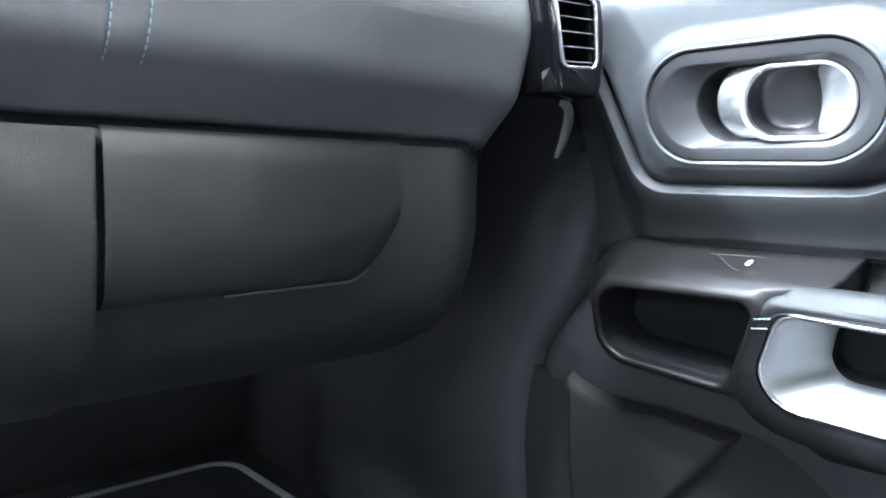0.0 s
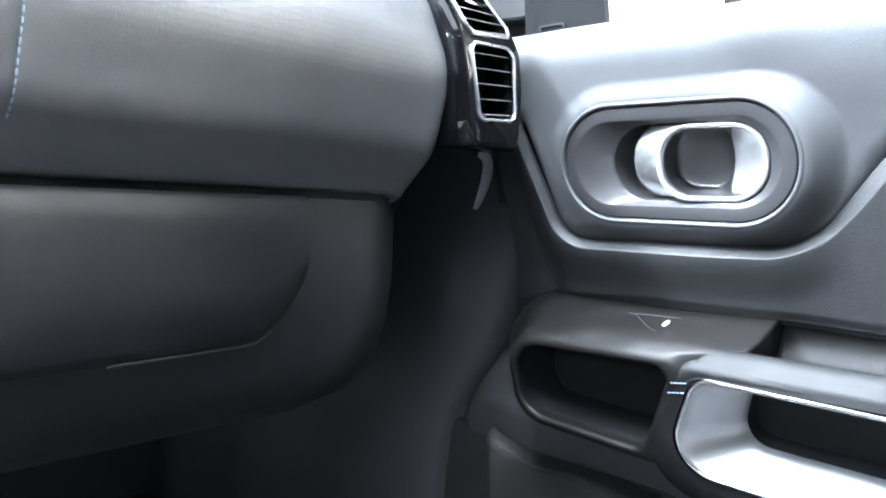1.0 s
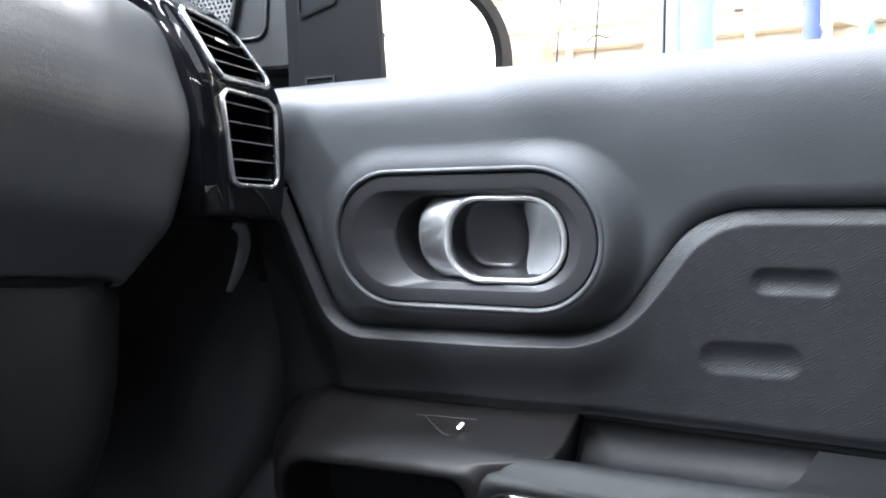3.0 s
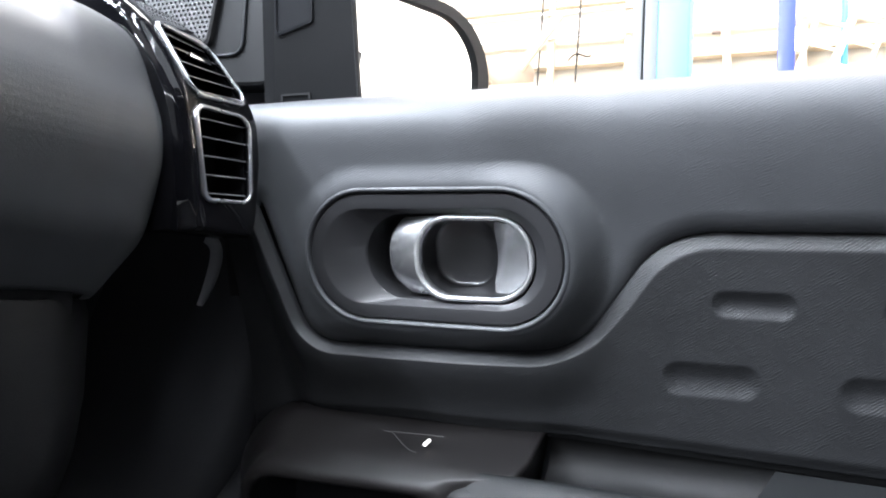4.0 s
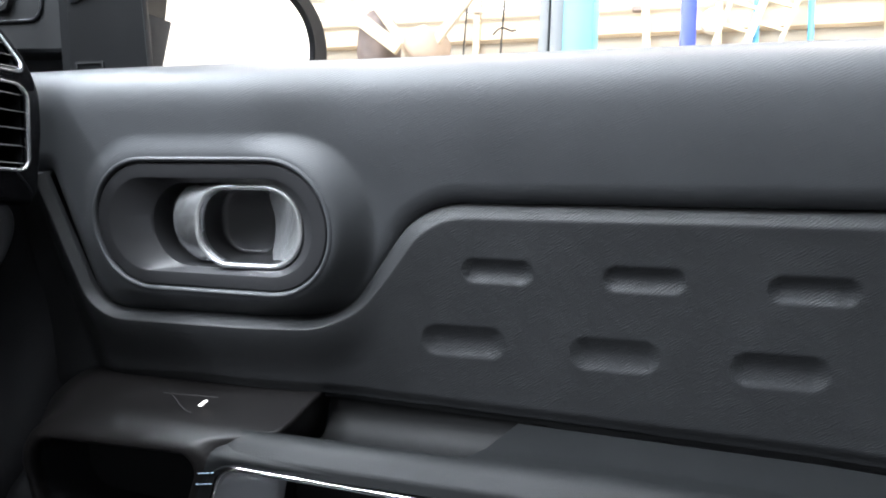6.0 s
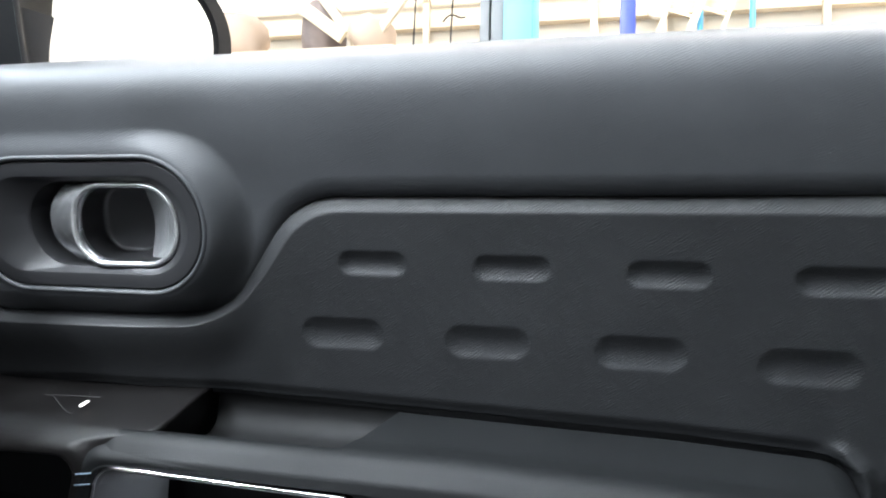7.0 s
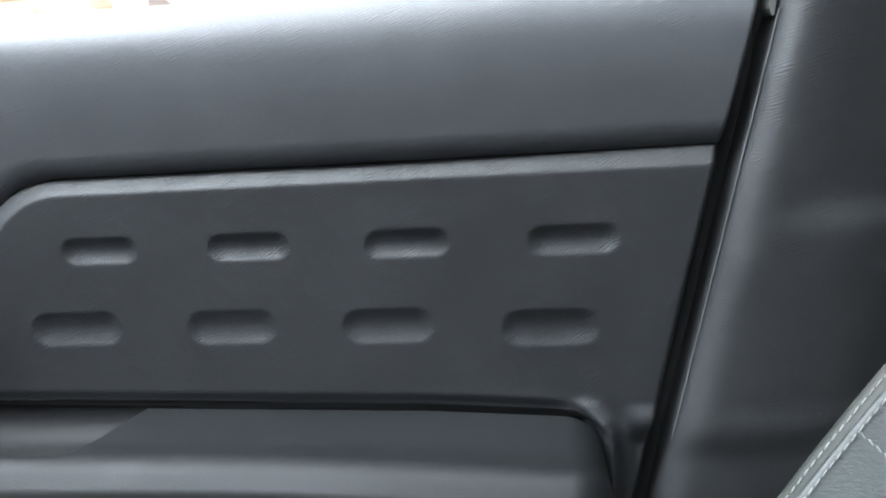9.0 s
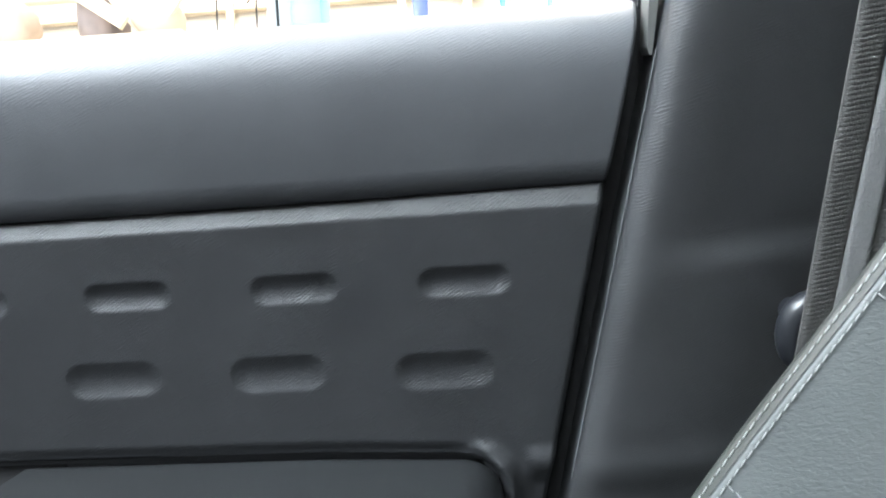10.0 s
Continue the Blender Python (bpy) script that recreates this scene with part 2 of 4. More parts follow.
def sweep(name, path, ra, rb=None, closed=False, up=(0, 0, 1), k=8, angle=50):
    """A rod of elliptical section along a path."""
    path = np.asarray(path, float)
    rb = rb or ra
    n = len(path)
    if closed:
        tan = np.roll(path, -1, 0) - np.roll(path, 1, 0)
    else:
        tan = np.gradient(path, axis=0)
    tan /= np.linalg.norm(tan, axis=1)[:, None]
    up = np.asarray(up, float)
    side = np.cross(tan, up)
    side /= np.linalg.norm(side, axis=1)[:, None]
    top = np.cross(side, tan)
    ang = np.arange(k) * 2 * np.pi / k
    ring = path[:, None] + ra * np.cos(ang)[None, :, None] * side[:, None] + rb * np.sin(ang)[None, :, None] * top[:, None]
    loops = list(ring)
    if closed:
        return loft(name, loops + [loops[0]], angle=angle)
    return loft(name, loops, True, True, angle=angle)


def slab(name, lo, hi, bevel=0.002):
    bm = bmesh.new()
    bmesh.ops.create_cube(bm, size=1)
    for v in bm.verts:
        v.co = Vector([(lo[i] + hi[i]) / 2 + v.co[i] * (hi[i] - lo[i]) for i in range(3)])
    if bevel:
        bmesh.ops.bevel(bm, geom=bm.edges[:], offset=bevel, segments=2, affect="EDGES", profile=0.6)
    me = bpy.data.meshes.new(name)
    bm.to_mesh(me)
    bm.free()
    me.polygons.foreach_set("use_smooth", [True] * len(me.polygons))
    me.set_sharp_from_angle(angle=radians(40))
    return me


def stitches(name, path, pitch, length, r, up=(0, 0, 1), slant=0.0):
    """Thread: a row of short rounded stitches along a path, as one mesh."""
    path = np.asarray(path, float)
    seg = np.linalg.norm(np.diff(path, axis=0), axis=1)
    s = np.r_[0, np.cumsum(seg)]
    at = np.arange(pitch / 2, s[-1] - pitch / 2, pitch)
    up = np.asarray(up, float)
    verts, faces = [], []
    for a in at:
        c = np.array([np.interp(a, s, path[:, i]) for i in range(3)])
        e = np.array([np.interp(min(a + 1e-3, s[-1]), s, path[:, i]) for i in range(3)]) - np.array([np.interp(a - 1e-3, s, path[:, i]) for i in range(3)])
        e /= np.linalg.norm(e)
        b = np.cross(up, e)
        b /= np.linalg.norm(b)
        e = e + slant * b
        e /= np.linalg.norm(e)
        base = len(verts)
        for q, rr in ((-0.5, 0.35), (-0.3, 1), (0.3, 1), (0.5, 0.35)):
            for j in range(6):
                g = j * math.pi / 3
                verts.append(c + e * q * length + (b * math.cos(g) + up * math.sin(g)) * r * rr)
        faces += (grid_faces(4, 6, True) + base).tolist()
        faces += [[base + j for j in range(6)][::-1], [base + 18 + j for j in range(6)]]
    return mesh_from(name, verts, faces)


def smooth01(x):
    x = np.clip(x, 0, 1)
    return x * x * (3 - 2 * x)


def polyline_distance(U, V, line):
    best = np.full(U.shape, 9.0)
    for a, b in zip(line[:-1], line[1:]):
        d = b - a
        t = np.clip(((U - a[0]) * d[0] + (V - a[1]) * d[1]) / (d @ d), 0, 1)
        best = np.minimum(best, np.hypot(U - a[0] - t * d[0], V - a[1] - t * d[1]))
    return best


def stadium_distance(U, V, cu, cv, hu, hv):
    """Signed distance to a lying stadium, below zero inside."""
    x = np.maximum(np.abs(U - cu) - (hu - hv), 0)
    return np.hypot(x, V - cv) - hv


# ---- passenger door; u runs rearward, v up, w into the cabin ----
LEAN = radians(12.1)
DOOR = Matrix(((1, 0, 0, 0), (0, -math.sin(LEAN), -math.cos(LEAN), 0), (0, math.cos(LEAN), -math.sin(LEAN), 0), (0, 0, 0, 1)))
door = thing("passenger_door", "dark grey closed front car door with chrome handle and padded armrest", "car door", DOOR)

TRIM = fillet([(-0.497, 0.075), (-0.447, -0.0495), (-0.2135, -0.0475), (-0.1435, 0.053), (0.40, 0.055)], [0.1, 0.042, 0.062, 0.07, 0.1], 14, closed=False)
REAR = 0.337


def rear_edge(v):
    return REAR + 0.205 * v


def trim_height(u):
    return np.interp(u, TRIM[:, 0], TRIM[:, 1])


BZ = (-0.3255, 0.032, 0.1125, 0.054)


def upper_pad():
    cols = np.r_[np.linspace(0, 0.02, 6)[:-1], np.linspace(0.02, 0.97, 400), np.linspace(0.97, 1, 22)[1:]]
    low = np.linspace(0, 1, 110)
    arc = np.linspace(0, 1, 26)[1:]
    rows = []
    base_top = 0.1200
    for kind, q in [(0, a) for a in low] + [(1, a) for a in arc]:
        u = -0.575 + cols * (rear_edge(0.1) + 0.575)
        if kind == 0:
            v = trim_height(u) - 0.004 + q * (base_top - trim_height(u) + 0.004)
        else:
            v = np.full_like(u, base_top)
        u = -0.575 + cols * (rear_edge(v) + 0.575)
        if kind == 0:
            v = trim_height(u) - 0.004 + q * (base_top - trim_height(u) + 0.004)
        body = 0.006 + (0.009 * smooth01((v - 0.02) / 0.10) - 0.0055) * smooth01((u + 0.30) / 0.1) + 0.016 * smooth01((-0.20 - u) / 0.1) - 0.004 * smooth01((u - 0.1) / 0.3)
        db = stadium_distance(u, v, *BZ)
        reach = 0.024 + 0.007 * smooth01((u + 0.27) / 0.07)
        near = smooth01((reach - db) / (reach - 0.003)) * np.maximum(smooth01((u + 0.475) / 0.04), smooth01((0.012 - db) / 0.008))
        body = body - 0.010 * smooth01((-0.44 - u) / 0.10)
        w = body + (0.0265 - body) * near
        d = polyline_distance(u, v, TRIM) * np.where(v >= trim_height(u), 1, -1)
        below = smooth01((-0.185 - u) / 0.06) * (1 - 0.7 * smooth01((-0.40 - u) / 0.05))
        x = np.clip(1 - d / (0.017 + 0.0065 * below), 0, 1)
        w = w - (0.0080 + 0.0090 * below) * ((0.12 + 0.4 * below) * x**1.4 + (0.88 - 0.4 * below) * (1 - np.sqrt(np.maximum(0, 1 - x**2)))) - 0.010 * smooth01(-d / 0.003)
        w = w - 0.05 * smooth01((0.0012 - db) / 0.003)
        if kind == 1:
            a = q * 1.25
            ang = np.minimum(a, 1.0) * math.pi / 2
            v = base_top + 0.0460 * np.sin(ang) + 0 * u
            w = w - 0.040 * (1 - np.cos(ang)) ** 1.3 - max(0, a - 1) * 0.14
            u = -0.575 + cols * (rear_edge(v) + 0.575)
        edge = (1 - cols) * (rear_edge(0.1) + 0.575)
        w = w - 0.03 * (1 - np.sqrt(np.clip(1 - np.clip(1 - edge / 0.005, 0, 1) ** 2, 0, 1)))
        front = cols * (rear_edge(0.1) + 0.575)
        w = w - 0.05 * (1 - np.sqrt(np.clip(1 - np.clip(1 - front / 0.03, 0, 1) ** 2, 0, 1)))
        rows.append(np.c_[u, v, w])
    return sheet("upper_pad", np.array(rows)[:, ::1], 60)


pad_skin = part("upper_pad", upper_pad(), SKIN, door, "soft grained dark grey upper door pad")

SEAM = fillet([(-0.56, -0.150), (-0.47, -0.119), (-0.36, -0.1115), (-0.236, -0.1125), (-0.118, -0.117), (0.06, -0.121), (0.15, -0.123), (0.268, -0.130), (0.2745, -0.36)], [0.05, 0.05, 0.1, 0.1, 0.2, 0.2, 0.2, 0.026, 0.05], 10, closed=False)


def seam_height(u):
    return np.interp(u, SEAM[:, 0], SEAM[:, 1])


UPPER_POCKETS = [(-0.083, 0.0005, 0.0285, 0.0100), (0.027, -0.0005, 0.0295, 0.0100), (0.139, -0.002, 0.0295, 0.0102), (0.2515, -0.0035, 0.0305, 0.0104)]
LOWER_POCKETS = [(-0.111, -0.058, 0.035, 0.0133), (0.007, -0.0595, 0.0335, 0.0132), (0.121, -0.0615, 0.033, 0.0132), (0.2345, -0.0655, 0.034, 0.0136)]


FLAT = np.array([p for p in SEAM if p[0] < 0.235] + [(0.30, -0.1315), (0.36, -0.1315)])


def panel_height(u, v):
    """How far the lower panel stands into the cabin."""
    d = polyline_distance(u, v, TRIM) * np.where(v <= trim_height(u), 1, -1)
    lip = 0.001 + 0.027 * smooth01((-0.10 - u) / 0.22)
    under = smooth01((-0.165 - u) / 0.06)
    width = 0.0130 - 0.0078 * under
    slope = 0.60 + 1.1 * under
    fall = smooth01((trim_height(u) - v) / 0.165)
    w = lip * (1 - 0.75 * fall)
    drop = np.clip(1 - d / width, 0, 1.6)
    w = w - slope * width * np.where(drop < 0.12, drop * drop / 0.24, drop - 0.06)
    w = w - 0.012 * smooth01(-d / 0.002) - 0.0075 * under * smooth01((d - 0.005) / 0.045)
    for cu, cv, hu, hv in UPPER_POCKETS + LOWER_POCKETS:
        ds = stadium_distance(u, v, cu, cv, hu, hv)
        bowl = np.clip(-ds / hv, 0, 1)
        w = w - 0.0031 * (0.75 * (1 - (1 - bowl) ** 2) + 0.25 * smooth01(bowl))
    near = np.where(v < seam_height(u), 0.0, polyline_distance(u, v, SEAM))
    w = w - 0.005 * smooth01((seam_height(u) - v) / 0.0018) * (u < 0.30)
    w = w - 0.0028 * smooth01(1 - near / 0.011) * (1 - smooth01((u - 0.235) / 0.02))
    beside = smooth01((u - 0.243) / 0.02) * smooth01((-0.112 - v) / 0.012)
    w = w + (0.0050 + 0.0040 * smooth01((-0.126 - v) / 0.012)) * beside * np.exp(-(((near - 0.0065) / 0.0055) ** 2))
    return w + (0.0035 * smooth01((-0.122 - v) / 0.014) - 0.0058 * smooth01((-0.136 - v) / 0.022)) * smooth01((u - 0.281) / 0.014)


def lower_panel():
    cols = np.linspace(0, 1, 540)
    rows = []
    for q in np.linspace(0, 1, 130):
        u = -0.53 + cols * (REAR + 0.53)
        for _ in range(4):
            top, bottom = trim_height(u) + 0.002, np.interp(u, FLAT[:, 0], FLAT[:, 1]) - 0.006
            v = top + q * (bottom - top)
            u = -0.53 + cols * (rear_edge(v) + 0.53)
        w = panel_height(u, v)
        edge = (1 - cols) * (REAR + 0.53)
        w = w - 0.03 * (1 - np.sqrt(np.clip(1 - np.clip(1 - edge / 0.007, 0, 1) ** 2, 0, 1)))
        rows.append(np.c_[u, v, w])
    for v in np.linspace(-0.1362, -0.40, 120):
        inside = float(np.interp(-v, -SEAM[-14:, 1], SEAM[-14:, 0])) - 0.006
        u = np.linspace(inside, rear_edge(v), 60)
        w = panel_height(u, np.full_like(u, v))
        w = w - 0.03 * (1 - np.sqrt(np.clip(1 - np.clip(1 - (rear_edge(v) - u) / 0.007, 0, 1) ** 2, 0, 1)))
        FLANGE.append(np.c_[u, np.full_like(u, v), w - 0.00003])
    return sheet("lower_panel", np.array(rows)[::-1], 50)


FLANGE = []
low_panel = part("lower_panel", lower_panel(), HARD, door, "dark grained panel with two rows of oblong dimples")
part("rear_flange", sheet("rear_flange", np.array(FLANGE)[::-1], 50), HARD, low_panel, "dark panel flange beside the armrest end")


def backing():
    """The door's inner steel behind the trim, closing every gap."""
    loops = [loop3([(-0.58, 0.16), (0.40, 0.16), (0.33, -0.62), (-0.55, -0.62)], 0.02, w) for w in (-0.03, -0.034, -0.12)]
    return loft("inner_shell", loops, True, True)


part("inner_shell", backing(), BLACK, door, "black inner shell behind the trim")

# handle bezel: an oblong dished ring
NB = 12
bez = lambda c, hu, hv, w: loop3(box_corners(c[0] - hu, c[0] + hu, c[1] - hv, c[1] + hv), hv * 0.999, w, NB)
bzc = (-0.3255, 0.032)
bezel = part("handle_bezel", loft("handle_bezel", [
    bez(bzc, 0.1115, 0.0530, -0.01), bez(bzc, 0.1115, 0.0530, 0.0225), bez(bzc, 0.1108, 0.0523, 0.0245), bez(bzc, 0.1098, 0.0513, 0.0255), bez(bzc, 0.0995, 0.0415, 0.0262), bez(bzc, 0.0980, 0.0402, 0.0258),
    loop3(box_corners(-0.3885, -0.2355, -0.006, 0.0685), [0.036, 0.034, 0.034, 0.036], [0.016, 0.0215, 0.0215, 0.016], NB),
    loop3(box_corners(-0.3870, -0.2370, -0.0048, 0.0672), [0.035, 0.033, 0.033, 0.035], [0.0145, 0.0205, 0.0205, 0.0145], NB),
    loop3(box_corners(-0.383, -0.237, -0.004, 0.066), [0.034, 0.032, 0.032, 0.034], -0.022, NB)], cap1=True, angle=28), BEZEL, door, "satin black oblong bezel round the handle")
part("rolled_edge", loft("rolled_edge", [bez(bzc, 0.1125 + e, 0.054 + e, w) for e, w in ((0.0046, 0.0240), (0.0036, 0.0268), (0.0024, 0.0277), (0.0012, 0.0278), (0.0002, 0.0270), (-0.0006, 0.0250), (-0.0008, 0.0100))], angle=70), SKIN, pad_skin, "rolled edge of the pad round the bezel")
ring_path = loop3(box_corners(-0.3385, -0.2415, -0.0015, 0.0645), [0.029, 0.0305, 0.0305, 0.029], [0.0185, 0.0175, 0.0175, 0.0185], NB)
handle = part("door_handle", loft("door_handle", [
    loop3(box_corners(-0.3395, -0.2405, -0.0025, 0.0655), [0.029, 0.0305, 0.0305, 0.029], 0.0150, NB),
    loop3(box_corners(-0.3385, -0.2415, -0.0015, 0.0645), [0.029, 0.0305, 0.0305, 0.029], 0.0185, NB),
    loop3(box_corners(-0.3365, -0.2435, 0.0005, 0.0625), [0.028, 0.0295, 0.0295, 0.028], 0.0165, NB),
    loop3(box_corners(-0.3360, -0.2440, 0.0010, 0.0620), [0.028, 0.0295, 0.0295, 0.028], 0.0130, NB)], angle=75), CHROME, door, "satin chrome inner door handle")
part("finger_cup", loft("finger_cup", [
    loop3(box_corners(-0.3362, -0.2438, 0.0008, 0.0622), [0.028, 0.0295, 0.0295, 0.028], 0.0150, NB),
    loop3(box_corners(-0.3358, -0.2500, 0.0014, 0.0616), [0.027, 0.028, 0.028, 0.027], [0.008, 0.0115, 0.0115, 0.008], NB),
    loop3(box_corners(-0.3355, -0.2620, 0.0018, 0.0612), [0.026, 0.026, 0.026, 0.026], [0.000, 0.0025, 0.0025, 0.000], NB),
    loop3(box_corners(-0.3350, -0.2760, 0.0024, 0.0606), [0.023, 0.023, 0.023, 0.023], [-0.010, -0.009, -0.009, -0.010], NB),
    loop3(box_corners(-0.3345, -0.2800, 0.0030, 0.0600), [0.021, 0.021, 0.021, 0.021], -0.0135, NB),
    loop3(box_corners(-0.3310, -0.2830, 0.0065, 0.0565), [0.016, 0.016, 0.016, 0.016], -0.0150, NB),
    loop3(box_corners(-0.3200, -0.2900, 0.0170, 0.0460), [0.012, 0.012, 0.012, 0.012], -0.0155, NB)], cap1=True, angle=75), DARKCUP, handle, "dark polished finger cup")


def finger_plate():
    rows = []
    for a in np.linspace(0, 1, 20):
        vs = np.linspace(-1, 1, 34)
        round_end = 0.0265 * (1 - np.sqrt(np.clip(1 - vs**2, 0, 1)))
        far = 0.031 + 0.005 * vs**2 - 0.007 * np.abs(vs) ** 6
        u = -0.2440 - round_end - a * np.maximum(0.003, far - round_end)
        depth = (-0.2440 - u) / 0.036
        w = 0.0162 - 0.0175 * depth**1.25 + 0.0085 * vs**2 - 0.002
        rows.append(np.c_[u, 0.0315 + 0.0297 * vs, w])
    return sheet("finger_plate", np.array(rows), 70)


part("finger_plate", finger_plate(), SILVER, handle, "brushed silver finger plate")
part("handle_rim", sweep("handle_rim", ring_path, 0.0024, 0.0030, True, k=12), RIM, handle, "polished chrome rim")


def handle_paddle():
    rows = []
    for a in np.linspace(0, 1, 22):
        vs = np.linspace(-1, 1, 28)
        v = 0.0315 + 0.0335 * vs
        u = -0.3365 + 0.016 * np.abs(vs) ** 3 - a * (0.0325 + 0.002 * np.abs(vs) ** 3)
        w = 0.0190 - 9.5 * (v - 0.035) ** 2 - 0.010 * (a - 0.35) ** 2 - 0.012 * max(0.0, (a - 0.85) / 0.15) ** 2
        rows.append(np.c_[u, v, w])
    return sheet("paddle", np.array(rows), 70)


part("paddle", handle_paddle(), SATIN, handle, "rounded satin chrome paddle")

# armrest front: switch deck round the open storage cubby
cub = [(-0.462, -0.1385), (-0.290, -0.1335), (-0.327, -0.2225), (-0.468, -0.2155)]


def grown(c, l, r, t, b):
    return [(c[0][0] - l, c[0][1] + t), (c[1][0] + r, c[1][1] + t), (c[2][0] + r, c[2][1] - b), (c[3][0] - l, c[3][1] - b)]


deck = part("switch_deck", loft("switch_deck", eased([
    loop3(grown(cub, -0.001, 0, -0.0015, -0.001), [0.03, 0.0135, 0.015, 0.03], [0.090, 0.090, 0.088, 0.086], 10), loop3(cub, [0.031, 0.01395, 0.0155, 0.031], [0.099, 0.099, 0.096, 0.094], 10),
    loop3(grown(cub, 0.003, 0, 0.0025, 0.003), [0.033, 0.01485, 0.0165, 0.033], [0.102, 0.102, 0.099, 0.097], 10), loop3(grown(cub, 0.008, 0.01, 0.007, 0.008), [0.036, 0.0162, 0.018, 0.036], [0.100, 0.100, 0.097, 0.095], 10),
    loop3(grown(cub, 0.013, 0.02, 0.0120, 0.013), [0.04, 0.018, 0.02, 0.04], [0.093, 0.093, 0.092, 0.088], 10), loop3([(-0.490, -0.1195), (-0.2365, -0.1175), (-0.30, -0.246), (-0.492, -0.240)], [0.06, 0.004, 0.04, 0.05], [0.070, 0.075, 0.072, 0.060], 10),
    loop3([(-0.530, -0.1130), (-0.2360, -0.1125), (-0.27, -0.262), (-0.535, -0.262)], [0.09, 0.003, 0.05, 0.09], [0.025, 0.012, 0.030, 0.015], 10),
    loop3([(-0.545, -0.1125), (-0.2360, -0.114), (-0.27, -0.264), (-0.55, -0.266)], [0.10, 0.003, 0.05, 0.09], -0.02, 10)], 3), angle=60), SMOOTH, door, "smooth dark switch deck above an open cubby")
# Cubby walls carry their shade as black colour.
part("cubby", loft("cubby", [loop3(grown(cub, -0.0005, 0, -0.001, -0.0005), [0.03, 0.0135, 0.015, 0.03], [0.093, 0.093, 0.091, 0.089], 10), loop3(grown(cub, -0.005, -0.002, -0.004, -0.004), [0.028, 0.0126, 0.014, 0.028], 0.065, 10), loop3(grown(cub, -0.010, -0.004, -0.008, -0.008), [0.025, 0.01125, 0.0125, 0.025], 0.045, 10)], False, True, angle=60), VOID, door, "hollow of the open cubby, shade in its black colour")
outline = [(-0.3575, -0.1060, 0.0555), (-0.350, -0.1063, 0.0555), (-0.345, -0.1090, 0.0575), (-0.339, -0.1130, 0.0600), (-0.332, -0.1165, 0.0625), (-0.326, -0.1170, 0.0630)]
switch = part("window_switch", sweep("window_switch", outline, 0.0003, 0.0004, k=6), LINE, door, "faint outline of the flush window switch")
part("switch_edge", sweep("switch_edge", [(-0.350, -0.1058, 0.0553), (-0.328, -0.1052, 0.0553), (-0.305, -0.1046, 0.0553)], 0.0003, 0.0004, k=6), LINE, switch)
part("indicator", loft("indicator", [loop3([(-0.3202, -0.1098), (-0.3172, -0.1100), (-0.3179, -0.1118), (-0.3208, -0.1116)], 0.0009, w, 4) for w in ([0.052, 0.052, 0.057, 0.057], [0.0575, 0.0575, 0.061, 0.061])], cap1=True), LED, switch, "small lit white indicator")

# tray behind the grip bar
TRAYLINE = fillet([(-0.106, -0.016), (-0.150, -0.006), (-0.153, 0.075)], [0.01, 0.022, 0.01], 12, closed=False)
rows = []
for v, w in TRAYLINE:
    u = np.linspace(-0.2365, -0.045, 24)
    rows.append(np.c_[u, np.full(24, v), np.full(24, w)])
part("grip_tray", sheet("grip_tray", np.array(rows), 50), TRAY, door, "grey rubber tray behind the grip bar")

# armrest pad with the grip opening
op = [(-0.2735, -0.1385), (-0.0600, -0.1425), (-0.0600, -0.236), (-0.3040, -0.2275)]
arm = part("armrest", loft("armrest", eased([
    loop3([(-0.2400, -0.160), (-0.060, -0.160), (-0.050, -0.32), (-0.30, -0.32)], [0.01, 0.004, 0.02, 0.03], [0.030, 0.030, 0.02, 0.02], 12),
    loop3([(-0.262, -0.1345), (-0.060, -0.1345), (-0.050, -0.30), (-0.335, -0.285)], [0.02, 0.004, 0.02, 0.05], [0.060, 0.058, 0.06, 0.05], 12),
    loop3([(-0.275, -0.1235), (-0.060, -0.1250), (-0.050, -0.29), (-0.342, -0.272)], [0.028, 0.004, 0.02, 0.05], [0.070, 0.070, 0.08, 0.07], 12),
    loop3([(-0.288, -0.1235), (-0.060, -0.1250), (-0.050, -0.28), (-0.344, -0.262)], [0.030, 0.004, 0.02, 0.05], [0.082, 0.080, 0.095, 0.085], 12),
    loop3([(-0.293, -0.1265), (-0.060, -0.1290), (-0.050, -0.27), (-0.338, -0.252)], [0.030, 0.004, 0.02, 0.045], [0.094, 0.092, 0.100, 0.095], 12),
    loop3([(-0.288, -0.1320), (-0.058, -0.1350), (-0.055, -0.25), (-0.324, -0.240)], [0.026, 0.01, 0.02, 0.04], [0.1005, 0.0985, 0.102, 0.100], 12),
    loop3([(-0.2765, -0.1375), (-0.0570, -0.1405), (-0.0570, -0.238), (-0.3085, -0.230)], [0.024, 0.02, 0.02, 0.035], [0.1005, 0.0985, 0.1005, 0.1005], 12)], 4), angle=60), PAD, door, "padded dark grey armrest with a grip opening")
CREST = fillet([(-0.0080, -0.008), (-0.0014, 0.004), (0.0, 0.056), (0.004, 0.084), (-0.010, 0.0985), (-0.0175, 0.1012)], [0.01, 0.01, 0.05, 0.022, 0.01, 0.05], 12, closed=False)


